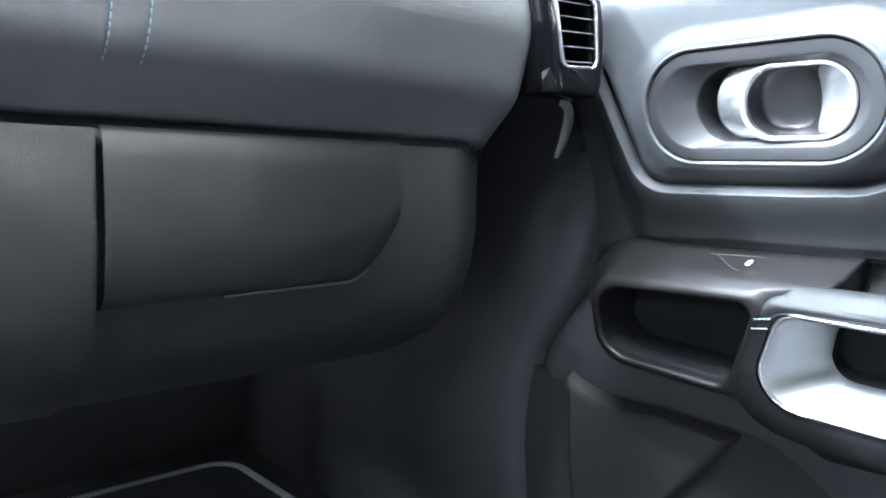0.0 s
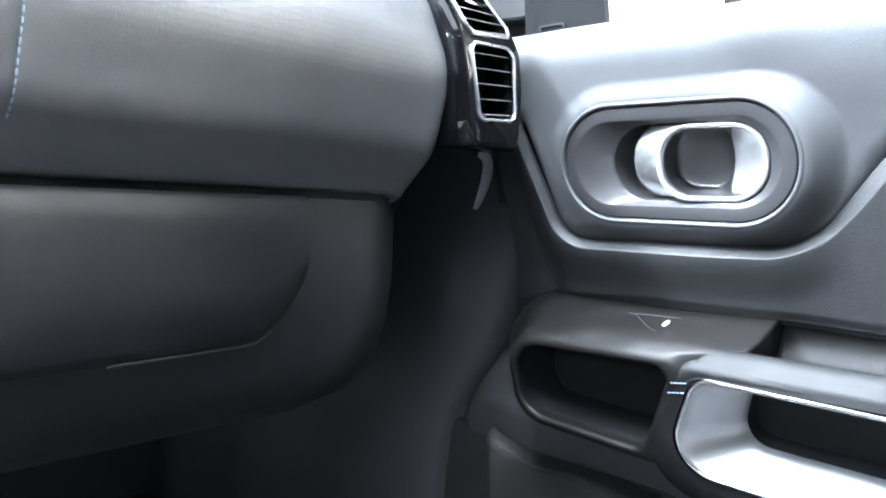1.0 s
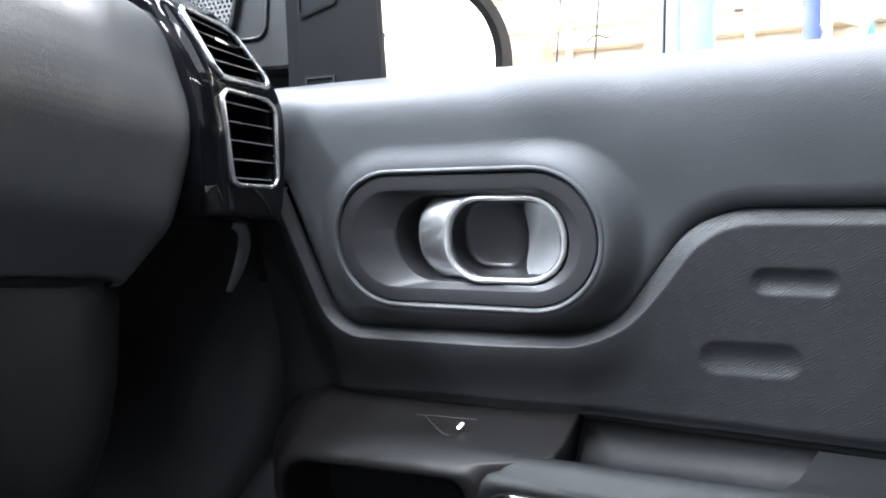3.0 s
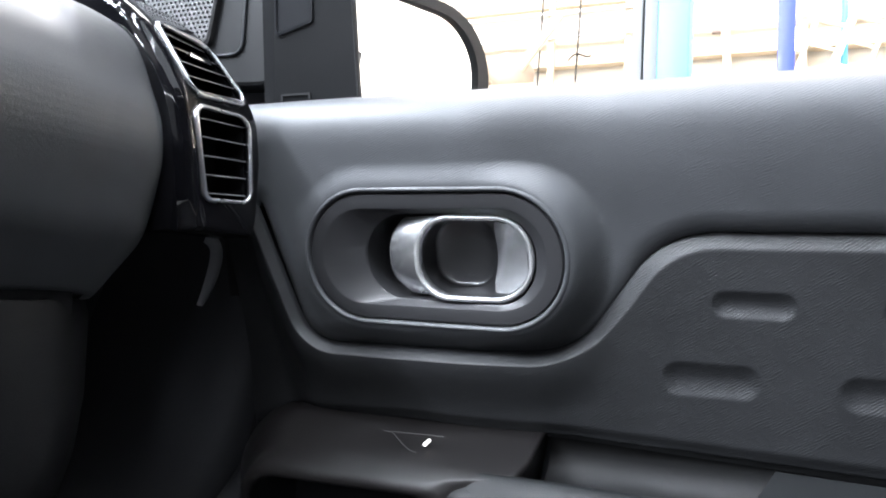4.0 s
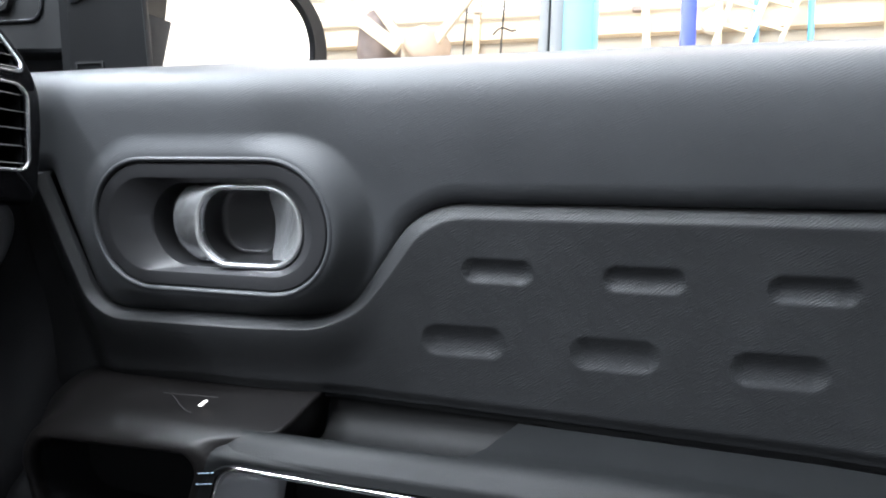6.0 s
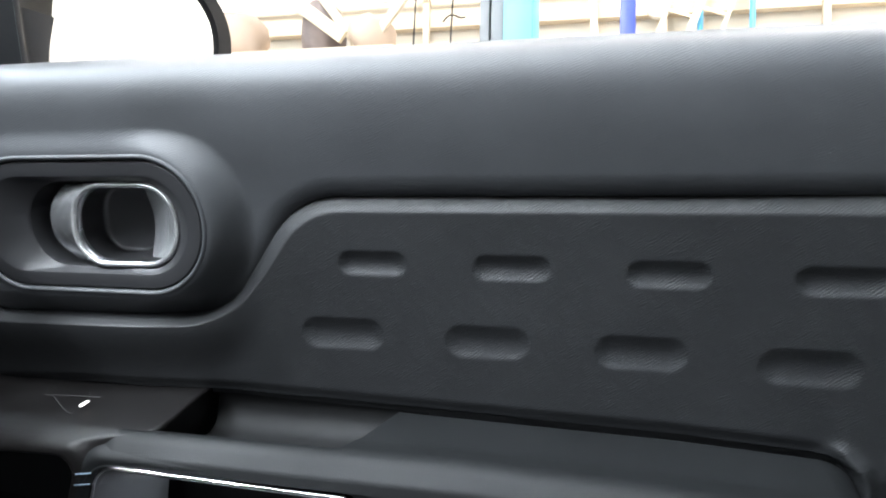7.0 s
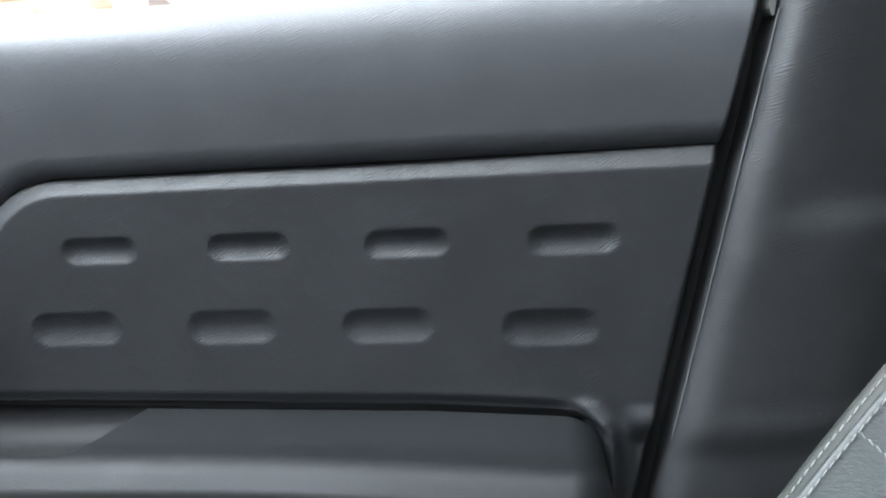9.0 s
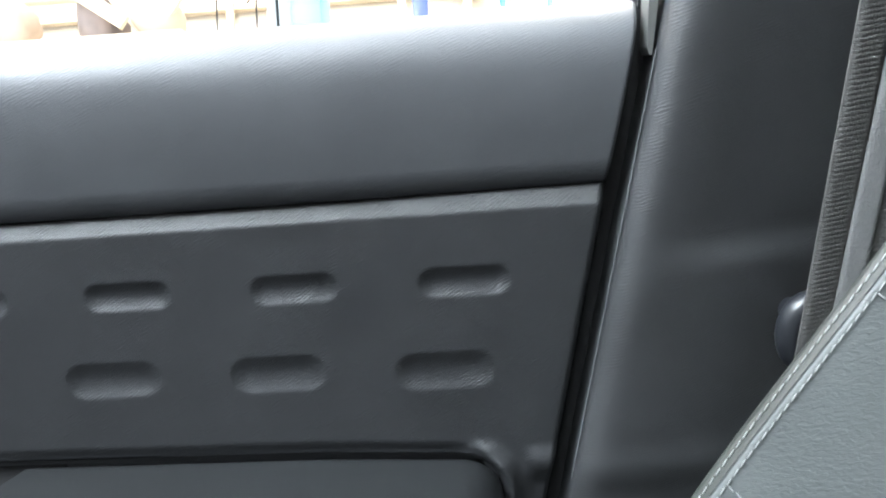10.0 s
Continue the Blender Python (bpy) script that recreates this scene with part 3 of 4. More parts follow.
def arm_point(u, dv, w, pad_side=True):
    q = min(1.0, max(0.0, w / 0.07))
    seam = float(np.interp(min(u, 0.25), FLAT[:, 0], FLAT[:, 1])) - 0.001
    crest = -0.1205 - 0.012 * max(0.0, u / 0.26) ** 1.5
    v = seam * (1 - q) + crest * q + dv
    if not pad_side:
        v = crest + dv - 0.9 * max(0.0, 0.066 - w) - 0.25 * max(0.0, 0.08 - w)
        w = max(w, 0.046)
    end = min(1.0, max(0.0, (u - 0.2415) / 0.0275))
    turn = 1 - math.sqrt(max(0.0, 1 - end**2))
    v -= 0.028 * turn
    left = min(1.0, max(0.0, (-0.262 - u) / 0.030))
    v -= 0.030 * (1 - math.sqrt(max(0.0, 1 - left**2)))
    return (u, v, w - 0.35 * max(0.0, w - 0.04) * turn)


def skirted(row):
    u, v, w = row[-1]
    return row + [(0.2695, v - 0.004, 0.8 * w - 0.003), (0.2700, v - 0.010, -0.014)]


def arm_top():
    """The long pad: flat top behind, rolled front edge, rounded ends; the grip bar leaves the tray open."""
    rows = []
    for dv, w in CREST:
        split = -0.0655 - 0.017 * smooth01(w / 0.078) ** 2 - 0.004 * w / 0.07
        bar = list(np.linspace(-0.2918, -0.26, 24)) + list(np.linspace(-0.26, split - 0.0022, 60)[1:])
        pad = list(np.linspace(split, 0.2, 100)) + list(np.linspace(0.2, 0.2688, 44)[1:])
        rows.append([arm_point(u, dv, w, False) for u in bar] + skirted([arm_point(u, dv, w) for u in pad]))
    return sheet("armrest_pad", np.array(rows)[::-1], 60)


def arm_front():
    us = np.r_[np.linspace(-0.0575, 0.2, 90), np.linspace(0.2, 0.2688, 44)[1:]]
    return sheet("armrest_front", np.array([skirted([arm_point(u, dv, w) for u in us]) for dv, w in [(-0.0175, 0.1012), (-0.03, 0.1030), (-0.05, 0.1040), (-0.10, 0.103), (-0.2, 0.098)]])[::-1], 60)


top = part("armrest_pad", arm_top(), PAD, arm, "smooth dark padded armrest top")
part("armrest_front", arm_front(), PAD, top, "dark padded armrest front")
cup = part("grip_trim", loft("grip_trim", [
    loop3(op, [0.022, 0.018, 0.018, 0.034], 0.0985, 12), loop3(grown(op, -0.0012, -0.0012, -0.0008, -0.0012), [0.022, 0.018, 0.018, 0.034], 0.1018, 12), loop3(grown(op, -0.0032, -0.003, -0.0026, -0.003), [0.021, 0.017, 0.017, 0.033], 0.1012, 12),
    loop3([(-0.2660, -0.1430), (-0.0650, -0.147), (-0.0650, -0.2305), (-0.2940, -0.2230)], [0.02, 0.017, 0.017, 0.03], 0.096, 12),
    loop3([(-0.2400, -0.1490), (-0.0850, -0.152), (-0.0850, -0.2130), (-0.2530, -0.2080)], [0.016, 0.015, 0.015, 0.022], 0.074, 12),
    loop3([(-0.2360, -0.1500), (-0.0880, -0.153), (-0.0880, -0.2100), (-0.2480, -0.2050)], [0.016, 0.015, 0.015, 0.022], 0.066, 12)], angle=30), GRIP, arm, "satin silver lined grip opening")
part("grip_rim", sweep("grip_rim", loop3(op, [0.022, 0.018, 0.018, 0.034], 0.1012, 12), 0.0016, 0.0018, True, k=10), BRIGHT, arm, "polished chrome rim of the grip")
# Shade inside the grip is given by the black colour.
part("grip_cavity", loft("grip_cavity", [loop3([(-0.2360, -0.1500), (-0.0880, -0.153), (-0.0880, -0.2100), (-0.2480, -0.2050)], [0.016, 0.015, 0.015, 0.022], 0.066, 8), loop3([(-0.234, -0.151), (-0.09, -0.154), (-0.09, -0.209), (-0.245, -0.204)], 0.016, 0.02, 8)], cap1=True), VOID, arm, "hollow of the grip, shade in its black colour")
for v0, u0, u1 in ((-0.1480, -0.2990, -0.2785), (-0.1575, -0.3015, -0.2815)):
    path = [(u0 + (u1 - u0) * s, v0 + 0.0035 * s, 0.0995 + 0.0022 * min(1.0, 4 * s)) for s in np.linspace(0, 1, 12)]
    part("stitching", stitches("stitching", path, 0.0040, 0.0034, 0.0006), BLUETHREAD, arm, "pale blue stitching")
path = [(u, -0.1655 - 0.01 * max(0, u - 0.05), 0.1035 - 0.004 * abs(u)) for u in np.linspace(-0.045, 0.2, 30)]
part("stitching", stitches("stitching", path, 0.0045, 0.0034, 0.0006), BLUETHREAD, arm, "pale blue stitching")

# lower bin of the door
SEALARC = fillet([(-0.555, -0.16), (-0.640, -0.30), (-0.652, -0.40), (-0.640, -0.53), (-0.60, -0.63)], [0.1, 0.1, 0.15, 0.15, 0.1], 8, closed=False)
rows = []
for v in np.linspace(-0.09, -0.625, 50):
    front = float(np.interp(-v, -SEALARC[:, 1], SEALARC[:, 0]))
    us = front + (0.25 - front) * np.linspace(0, 1, 70) ** 1.8
    rows.append(np.c_[us, np.full_like(us, v), 0.016 - 0.030 * smooth01((v + 0.27) / 0.07) - 0.03 * (1 - np.sqrt(1 - np.clip(1 - (us - front) / 0.03, 0, 1) ** 2)) + 0.02 * smooth01((us + 0.35) / 0.2) * smooth01((-0.26 - v) / 0.05)])
part("lower_skin", sheet("lower_skin", np.array(rows)[::-1], 50), FOOTWELL, door, "dark lower door skin")
part("door_weatherstrip", sweep("door_weatherstrip", [(u - 0.004, v, 0.000) for u, v in SEALARC if v < -0.285], 0.0035, 0.005), GREYBEAD, door, "grey rubber strip round the door edge")
rows = []
for s, w in ((0.0, 0.022), (0.0, 0.036), (0.008, 0.0415), (0.03, 0.044), (0.12, 0.047), (0.32, 0.050), (0.7, 0.050), (1.0, 0.04)):
    line = []
    for q in np.linspace(0, 1, 50):
        top = -0.296 - 0.022 * q - 0.010 * math.sin(math.pi * min(1, 1.6 * q)) ** 2
        v = top + s * (-0.62 - top)
        left, right = -0.578, -0.352 + 0.80 * (v + 0.32)
        u = left + q * (max(right, left + 0.02) - left)
        edge = 1 - abs(2 * q - 1)
        line.append((u, v, w - 0.026 * (1 - math.sqrt(1 - max(0.0, 1 - edge / 0.16) ** 2))))
    rows.append(line)
bin_front = part("storage_bin", sheet("storage_bin", np.array(rows)[::-1], 50), BIN, door, "dark moulded storage bin")
part("bin_lip", sweep("bin_lip", rows[2][6:33], 0.0009, 0.0012, k=8), GUIDE, bin_front, "rounded lip of the bin")
part("bin_lip", sweep("bin_lip", rows[2][40:47], 0.0012, 0.0014, k=8), GUIDE, bin_front, "rounded lip of the bin")
# window frame, sail panel, glass, outside mirror
part("sail_panel", loft("sail_panel", [loop3([(-0.489, 0.36), (-0.418, 0.36), (-0.4125, 0.150), (-0.503, 0.150)], 0.006, w, 5) for w in (-0.037, -0.032, -0.029)], cap1=True), PILLARBLACK, door, "black triangular mirror cover")
part("sail_edge", sweep("sail_edge", [(-0.4115 - 0.0012 * math.sin((v - 0.15) * 12), v, -0.030) for v in np.linspace(0.15, 0.36, 20)], 0.002, 0.003), BLACK, door, "black rubber edge")
part("sail_notch", loft("sail_notch", [loop3(box_corners(-0.494, -0.462, 0.163, 0.174), 0.001, w, 3) for w in (-0.030, -0.0275)] + [loop3(box_corners(-0.492, -0.464, 0.165, 0.172), 0.001, w, 3) for w in (-0.0275, -0.0305)], cap1=True), BLACK, door, "small rectangular clip recess")
part("sail_inset", loft("sail_inset", [loop3([(-0.488, 0.345), (-0.446, 0.345), (-0.455, 0.2355), (-0.496, 0.2255)], 0.004, w, 4) for w in (-0.031, -0.0272)] + [loop3([(-0.486, 0.343), (-0.448, 0.343), (-0.457, 0.238), (-0.494, 0.228)], 0.004, w, 4) for w in (-0.0268, -0.0285)], cap1=True, angle=30), GUIDE, door, "glossy dark inset of the mirror cover")
part("window_frame", loft("window_frame", [loop3([(-0.509, 0.40), (-0.4975, 0.40), (-0.508, 0.12), (-0.524, 0.12)], 0.004, w, 4) for w in (-0.09, -0.045, -0.04)], cap1=True), VOID, door, "black front window channel")
pane = part("window_pane", loft("window_pane", [loop3([(-0.43, 0.62), (0.44, 0.62), (0.39, 0.12), (-0.43, 0.12)], 0.01, w, 3) for w in (-0.052, -0.056)], True, True), GLASS, door, "clear side window glass")
pane.visible_shadow = False

# outside mirror in the door's frame
mc = DOOR.inverted() @ pose(-0.462, 0.245, 0.287, 0, 0, 0)
mir = part("door_mirror", loft("door_mirror", [[(x, y * s, z * s) for y, z in fillet(box_corners(-0.23, 0.108, -0.10, 0.075), [0.03, 0.087, 0.02, 0.02], 10)] for x, s in ((-0.10, 0.5), (-0.07, 0.85), (-0.02, 0.98), (0.0, 1.0), (0.004, 0.985), (0.004, 0.80), (-0.006, 0.79))], True, True), BLACK, door, "black door mirror housing")
mir.matrix_basis = mc @ pose(0, 0, 0, 0, 0, -24)
part("mirror_glass", loft("mirror_glass", [[(x, y * 0.8, z * 0.8) for y, z in fillet(box_corners(-0.23, 0.108, -0.10, 0.075), [0.03, 0.087, 0.02, 0.02], 10)] for x in (-0.004, -0.0025)], True, True), MIRROR, mir, "mirror glass")

# ---- dashboard ----
dash = thing("dashboard", "dark grey soft dashboard with stitched seams, glovebox and chrome framed vents", "dashboard")
ROLL = fillet([(-1.42, 0.208), (-0.60, 0.203), (-0.510, 0.172), (-0.476, 0.110), (-0.500, 0.035), (-0.547, -0.010), (-0.60, -0.016)], [0.1, 0.07, 0.07, 0.07, 0.05, 0.012, 0.01], 10, closed=False)

ROLL = np.concatenate([np.linspace(p, q, 5)[:-1] for p, q in zip(ROLL[:-1], ROLL[1:])] + [ROLL[-1:]])


def extrude_profile(name, prof, y0, y1, n=30, angle=40):
    ys = np.linspace(y0, y1, n)
    return sheet(name, np.array([[(x, y, z) for y in ys] for x, z in prof]), angle)


def roll_mesh():
    ys = np.r_[np.linspace(-1.45, -0.23, 90), np.linspace(-0.23, -0.142, 34)[1:]]
    rows = []
    for x, z in ROLL:
        row = []
        for y in ys:
            e = max(0.0, (y + 0.205) / 0.063)
            k = 0.022 * (1 - math.sqrt(max(0.0, 1 - min(1, e) ** 2)))
            groove = sum(math.exp(-(((y - g) / 0.0022) ** 2)) for g in (-0.5495, -0.5105)) * 0.0045
            hump = 0.015 * float(smooth01((y + 0.24) / 0.022)) * float(smooth01((z - 0.13) / 0.05))
            row.append((x - k - groove, y, z - 0.4 * k + hump))
        rows.append(row)
    return sheet("upper_roll", np.array(rows), 50)


part("upper_roll", roll_mesh(), DASH, dash, "soft padded dash roll")
for g in (-0.5425, -0.518):
    path = [(x + 0.0016, g, z + 0.0008) for x, z in ROLL if z > 0.012 and x > -0.75]
    part("stitching", stitches("stitching", path, 0.006, 0.0044, 0.0008, up=(1, 0, 0)), DASHTHREAD, dash, "pale blue stitching")
part("roll_end", loft("roll_end", [[(x - 0.022, y, z - 0.0088) for x, z in ROLL] + [(-1.442, y, -0.0288)] for y in (-0.152, -0.144)], True, True), DASH, dash)
LID = [(-0.542, -0.017), (-0.536, -0.022), (-0.534, -0.04), (-0.532, -0.09), (-0.538, -0.135), (-0.55, -0.146), (-0.58, -0.15)]
lidrows = []
for x, z in LID:
    lidrows.append([(x, y, z + 0.05 * max(0.0, (y + 0.325) / 0.05) ** 2 * max(0.0, (-z - 0.03) / 0.12) + 0.02 * (y + 0.47) * (z < -0.1)) for y in np.linspace(-0.5362, -0.275, 40)])
lid = part("glovebox_lid", sheet("glovebox_lid", np.array(lidrows), 60), DASHLOW, dash, "plastic glovebox lid darkened for shade")
# Paler strip stands in for the highlight on the lower lid edge.
part("lid_highlight", sweep("lid_highlight", [(x + 0.001, y, z - 0.0005) for x, y, z in lidrows[5][14:36]], 0.0011, 0.0013, k=8), LINE, lid, "pale strip for the highlight along the lower lid edge")
LOW = [(-0.60, -0.017), (-0.545, -0.019), (-0.541, -0.03), (-0.540, -0.10), (-0.547, -0.145), (-0.563, -0.185), (-0.60, -0.222), (-0.67, -0.255), (-0.78, -0.28), (-0.95, -0.295)]
part("lower_fascia", extrude_profile("lower_fascia", LOW, -1.45, -0.539), DASHLOW, dash, "lower fascia darkened for shade")
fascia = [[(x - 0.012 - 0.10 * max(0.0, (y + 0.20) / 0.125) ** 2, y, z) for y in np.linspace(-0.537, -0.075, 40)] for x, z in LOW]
part("lower_fascia", sheet("lower_fascia", np.array(fascia), 50), DASHLOW, dash, "lower fascia darkened for shade")
# Added strip that stops light leaking through the gap below the roll.
part("gap_light_block", slab("gap_light_block", (-0.60, -1.45, -0.030), (-0.560, -0.165, -0.004), 0.002), DASHLOW, dash, "added strip blocking light behind the gap")
# Hidden plate, added to keep spotlights out of the footwell.
part("end_light_block", slab("end_light_block", (-1.42, -0.112, 0.11), (-0.57, 0.030, 0.15), 0.004), VOID, dash, "added black plate blocking light at the dash end")
END = fillet([(-0.535, 0.135), (-0.540, 0.045), (-0.580, -0.005), (-0.64, -0.15), (-0.78, -0.22), (-0.95, -0.2), (-0.95, 0.2), (-0.56, 0.205)], 0.03, 6)
part("end_cap", loft("end_cap", [[(x, y, z) for x, z in END] for y in (-0.164, -0.125)] + [[(x * 0.99 - 0.008, -0.116, z * 0.98) for x, z in END], [(x * 0.98 - 0.02, -0.110, z * 0.95) for x, z in END]], False, True), VOID, dash, "dash end cap blackened for shade")
# Trim edge crescent; the light it catches is put into its grey colour.
HOOK = np.array([(-0.063, 0.0365), (-0.036, 0.038), (-0.033, 0.010), (-0.0370, -0.024)])
hookrows = []
for s in np.linspace(0, 1, 26):
    c = np.array([(1 - s) ** 3, 3 * s * (1 - s) ** 2, 3 * s * s * (1 - s), s**3])
    y, z = c @ HOOK
    d = np.array([-3 * (1 - s) ** 2, 3 * (1 - s) * (1 - 3 * s), 3 * s * (2 - 3 * s), 3 * s * s]) @ HOOK
    d = d / np.linalg.norm(d)
    k = 0.0012 + 0.0078 * math.sin(math.pi * min(1.0, 0.04 + s * 0.90)) ** 0.6
    hookrows.append([(-0.528 - 0.022 * s * s + 0.6 * k * (1 - t * t), y - d[1] * k * t, z + d[0] * k * t) for t in np.linspace(-1, 1, 11)])
part("edge_trim", sheet("edge_trim", np.array(hookrows), 60), GREYTRIM, dash, "dash trim edge, caught light put into its grey")


PANEL_Z = np.linspace(-0.06, 0.30, 361)
PANEL_X = np.interp(PANEL_Z, [-0.02, 0.05, 0.10, 0.14, 0.17, 0.20, 0.24], [-0.484, -0.474, -0.473, -0.479, -0.495, -0.518, -0.565])
KERNEL = np.exp(-((np.arange(-24, 25) / 9.0) ** 2))
PANEL_X = np.convolve(np.pad(PANEL_X, 24, mode="edge"), KERNEL / KERNEL.sum(), mode="valid")


def panel_x(z):
    return float(np.interp(z, PANEL_Z, PANEL_X))


UP = ([(-0.1505, 0.1985), (-0.0945, 0.1965), (-0.0750, 0.1480), (-0.1440, 0.1410)], [0.008, 0.016, 0.008, 0.014])
DOWN = ([(-0.1445, 0.1325), (-0.0795, 0.1365), (-0.0765, 0.0655), (-0.1305, 0.0615)], [0.010, 0.012, 0.010, 0.010])
def inside(y, z, loop):
    n = 0
    for p, r in zip(loop, np.roll(loop, -1, 0)):
        if (p[1] > z) != (r[1] > z) and y < (r[0] - p[0]) * (z - p[1]) / (r[1] - p[1]) + p[0]:
            n += 1
    return n % 2


def vent_panel():
    holes = [fillet(*UP, 8), fillet(*DOWN, 8)]
    holes = [q.mean(0) + (q - q.mean(0)) * 0.97 for q in holes]
    zs = np.linspace(0.036, 0.226, 150)
    rows = []
    for z in zs:
        yl = float(np.interp(z, [0.02, 0.035, 0.06, 0.10, 0.16, 0.21, 0.23], [-0.132, -0.140, -0.148, -0.157, -0.163, -0.166, -0.162]))
        yr = float(np.interp(z, [0.02, 0.03, 0.05, 0.13, 0.16, 0.20, 0.22, 0.23], [-0.085, -0.068, -0.0605, -0.0605, -0.0655, -0.081, -0.094, -0.11]))
        row = []
        for s in 0.5 * (np.linspace(0, 1, 150) + np.linspace(0, 1, 150) ** 1.6):
            y = yl + s * (yr - yl)
            d = min(y - yl, yr - y, (z - 0.036) * 1.0, (0.226 - z) * 1.0)
            k = max(0.0, 1 - d / 0.007)
            g = max(0.0, 1 - (y - yl) / 0.019)
            x = panel_x(z) + 0.002 - 0.008 * (1 - math.sqrt(max(0.0, 1 - k * k))) - 0.017 * (1 - math.sqrt(max(0.0, 1 - g * g))) - 0.03 * (k > 0.995)
            if any(inside(y, z, q) for q in holes):
                x -= 0.035
            row.append((x, y, z))
        rows.append(row)
    return sheet("vent_panel", np.array(rows), 60)


part("vent_panel", vent_panel(), GLOSS, dash, "gloss black vent surround")
for name, (poly, radii), count in (("air_vent", UP, 5), ("air_vent", DOWN, 5)):
    q = fillet(poly, radii, 8)
    c = q.mean(0)
    inner = [(c[0] + (y - c[0]) * 0.93, c[1] + (z - c[1]) * 0.95) for y, z in q]
    vent = part(name, loft(name, [[(panel_x(z) - 0.001, y, z) for y, z in inner], [(panel_x(z) - 0.03, y, z) for y, z in inner]], cap1=True), VOID, dash, "air vent duct with shade in its black colour")
    part("vent_frame", sweep("vent_frame", [(panel_x(z) + 0.0035, y, z) for y, z in q], 0.0019, 0.0027, True, up=(1, 0, 0), k=10), CHROME, vent, "bright chrome vent frame")
    for k in range(count):
        t = (k + 0.6) / count
        left = np.array(poly[0]) * (1 - t) + np.array(poly[3]) * t
        right = np.array(poly[1]) * (1 - t) + np.array(poly[2]) * t
        left[0] += 0.002
        right[0] -= 0.002
        xm = panel_x((left[1] + right[1]) / 2)
        rows = []
        for s in np.linspace(0, 1, 6):
            y, z = left * (1 - s) + right * s
            rows.append([(xm + a, y, z + b) for a, b in ((0.000, 0.0), (-0.0006, 0.0008), (-0.018, 0.0030), (-0.018, 0.0018), (-0.0006, -0.0007))])
        slat = part("slat", loft("slat", [np.array(r) for r in rows], True, True), GLOSS, vent)
        # Pale bead drawn along the slat front as its highlight.
        part("slat_glint", sweep("slat_glint", [r[0] for r in rows], 0.00036, 0.00036, up=(1, 0, 0), k=6), SLAT, slat)
    if poly is UP[0]:
        z0, y0 = 0.178, -0.113
        part("vent_knob", slab("vent_knob", (panel_x(z0) - 0.004, y0 - 0.012, z0 - 0.0018), (panel_x(z0) + 0.004, y0 + 0.012, z0 + 0.0018), 0.0012), BRIGHT, vent, "chrome sliding vent knob")

# pillar foot with a perforated speaker grille
apil = thing("a_pillar_trim", "dark plastic windscreen pillar trim with perforated speaker grille", "pillar trim")
PIL = [(-0.74, 0.20), (-0.74, 0.60), (-0.62, 0.60), (-0.49, 0.47), (-0.505, 0.19)]
part("pillar_cover", loft("pillar_cover", [[(x, y, z) for x, z in fillet(PIL, 0.02, 5)] for y in (0.12, 0.012, 0.004)] + [[(x * 0.995 - 0.003, 0.001, 0.3 + (z - 0.3) * 0.98) for x, z in fillet(PIL, 0.02, 5)]], False, True), PILLARBLACK, apil, "dark pillar cover")
G0 = [(-0.690, 0.255), (-0.668, 0.310), (-0.600, 0.400), (-0.568, 0.36), (-0.590, 0.236)]
gl = fillet(G0, [0.02, 0.02, 0.03, 0.02, 0.008], 6)
gc = gl.mean(0)
grille = part("speaker_grille", loft("speaker_grille", [[(gc[0] + (x - gc[0]) * s, y, gc[1] + (z - gc[1]) * s) for x, z in gl] for s, y in ((1.08, 0.002), (1.08, -0.005), (1.03, -0.0065), (0.985, -0.0055), (0.985, 0.0))], False, True), BLACK, apil, "black surround of the speaker grille")
hv, hf = [], []
pitch = 0.0056
for i in range(28):
    for j in range(40):
        x, z = -0.700 + (i + 0.5 * (j % 2)) * pitch, 0.232 + j * pitch * math.sqrt(3) / 2
        if inside(x, z, gl):
            b = len(hv)
            for rr, yy in ((pitch / math.sqrt(3), -0.0046), (0.0019, -0.0046), (0.0016, -0.0050), (0.0014, -0.0010)):
                hv += [(x + rr * math.cos((k + 0.5) * math.pi / 3), yy, z + rr * math.sin((k + 0.5) * math.pi / 3)) for k in range(6)]
            hf += (grid_faces(4, 6, True) + b).tolist()
tagged(part("perforation", mesh_from("perforation", hv, hf, angle=60), GRILLE, grille, "grey perforated mesh of the grille"), kind="stuff")
fold = fillet([(-0.546, 0.42), (-0.5485, 0.2215), (-0.70, 0.2235)], [0.01, 0.012, 0.01], 8, closed=False)
part("recess_edge", sweep("recess_edge", [(x, -0.0005, z) for x, z in fold], 0.0016, 0.0016, up=(0, 1, 0)), GUIDE, apil, "rounded edge of the pillar recess")

# ---- rear post trim, door seal, belt, seat ----
bpil = thing("b_pillar_trim", "dark grained plastic centre pillar trim beside the door", "pillar trim", DOOR)


def pillar_sheet():
    rows = []
    for v in np.r_[np.linspace(-0.5, -0.17, 20), np.linspace(-0.165, 0.7, 140)]:
        row = []
        for s in np.r_[0, np.linspace(0.0004, 0.1, 22), np.linspace(0.1, 1, 40)[1:]]:
            u = rear_edge(v) + 0.0115 + s * 0.26
            d = s * 0.26
            w = 0.020 - 0.013 * math.exp(-d / 0.006) - 0.045 * (s == 0)
            w -= 0.005 * float(smooth01((v - 0.000) / 0.02)) * float(smooth01(d / 0.07))
            w += 0.0014 * float(smooth01((-0.118 - v) / 0.016)) - 0.0034 * float(smooth01((-0.135 - v) / 0.026))
            w -= 1.1 * d * d
            row.append((u, v, w))
        rows.append(row)
    return sheet("pillar_cover", np.array(rows), 50)


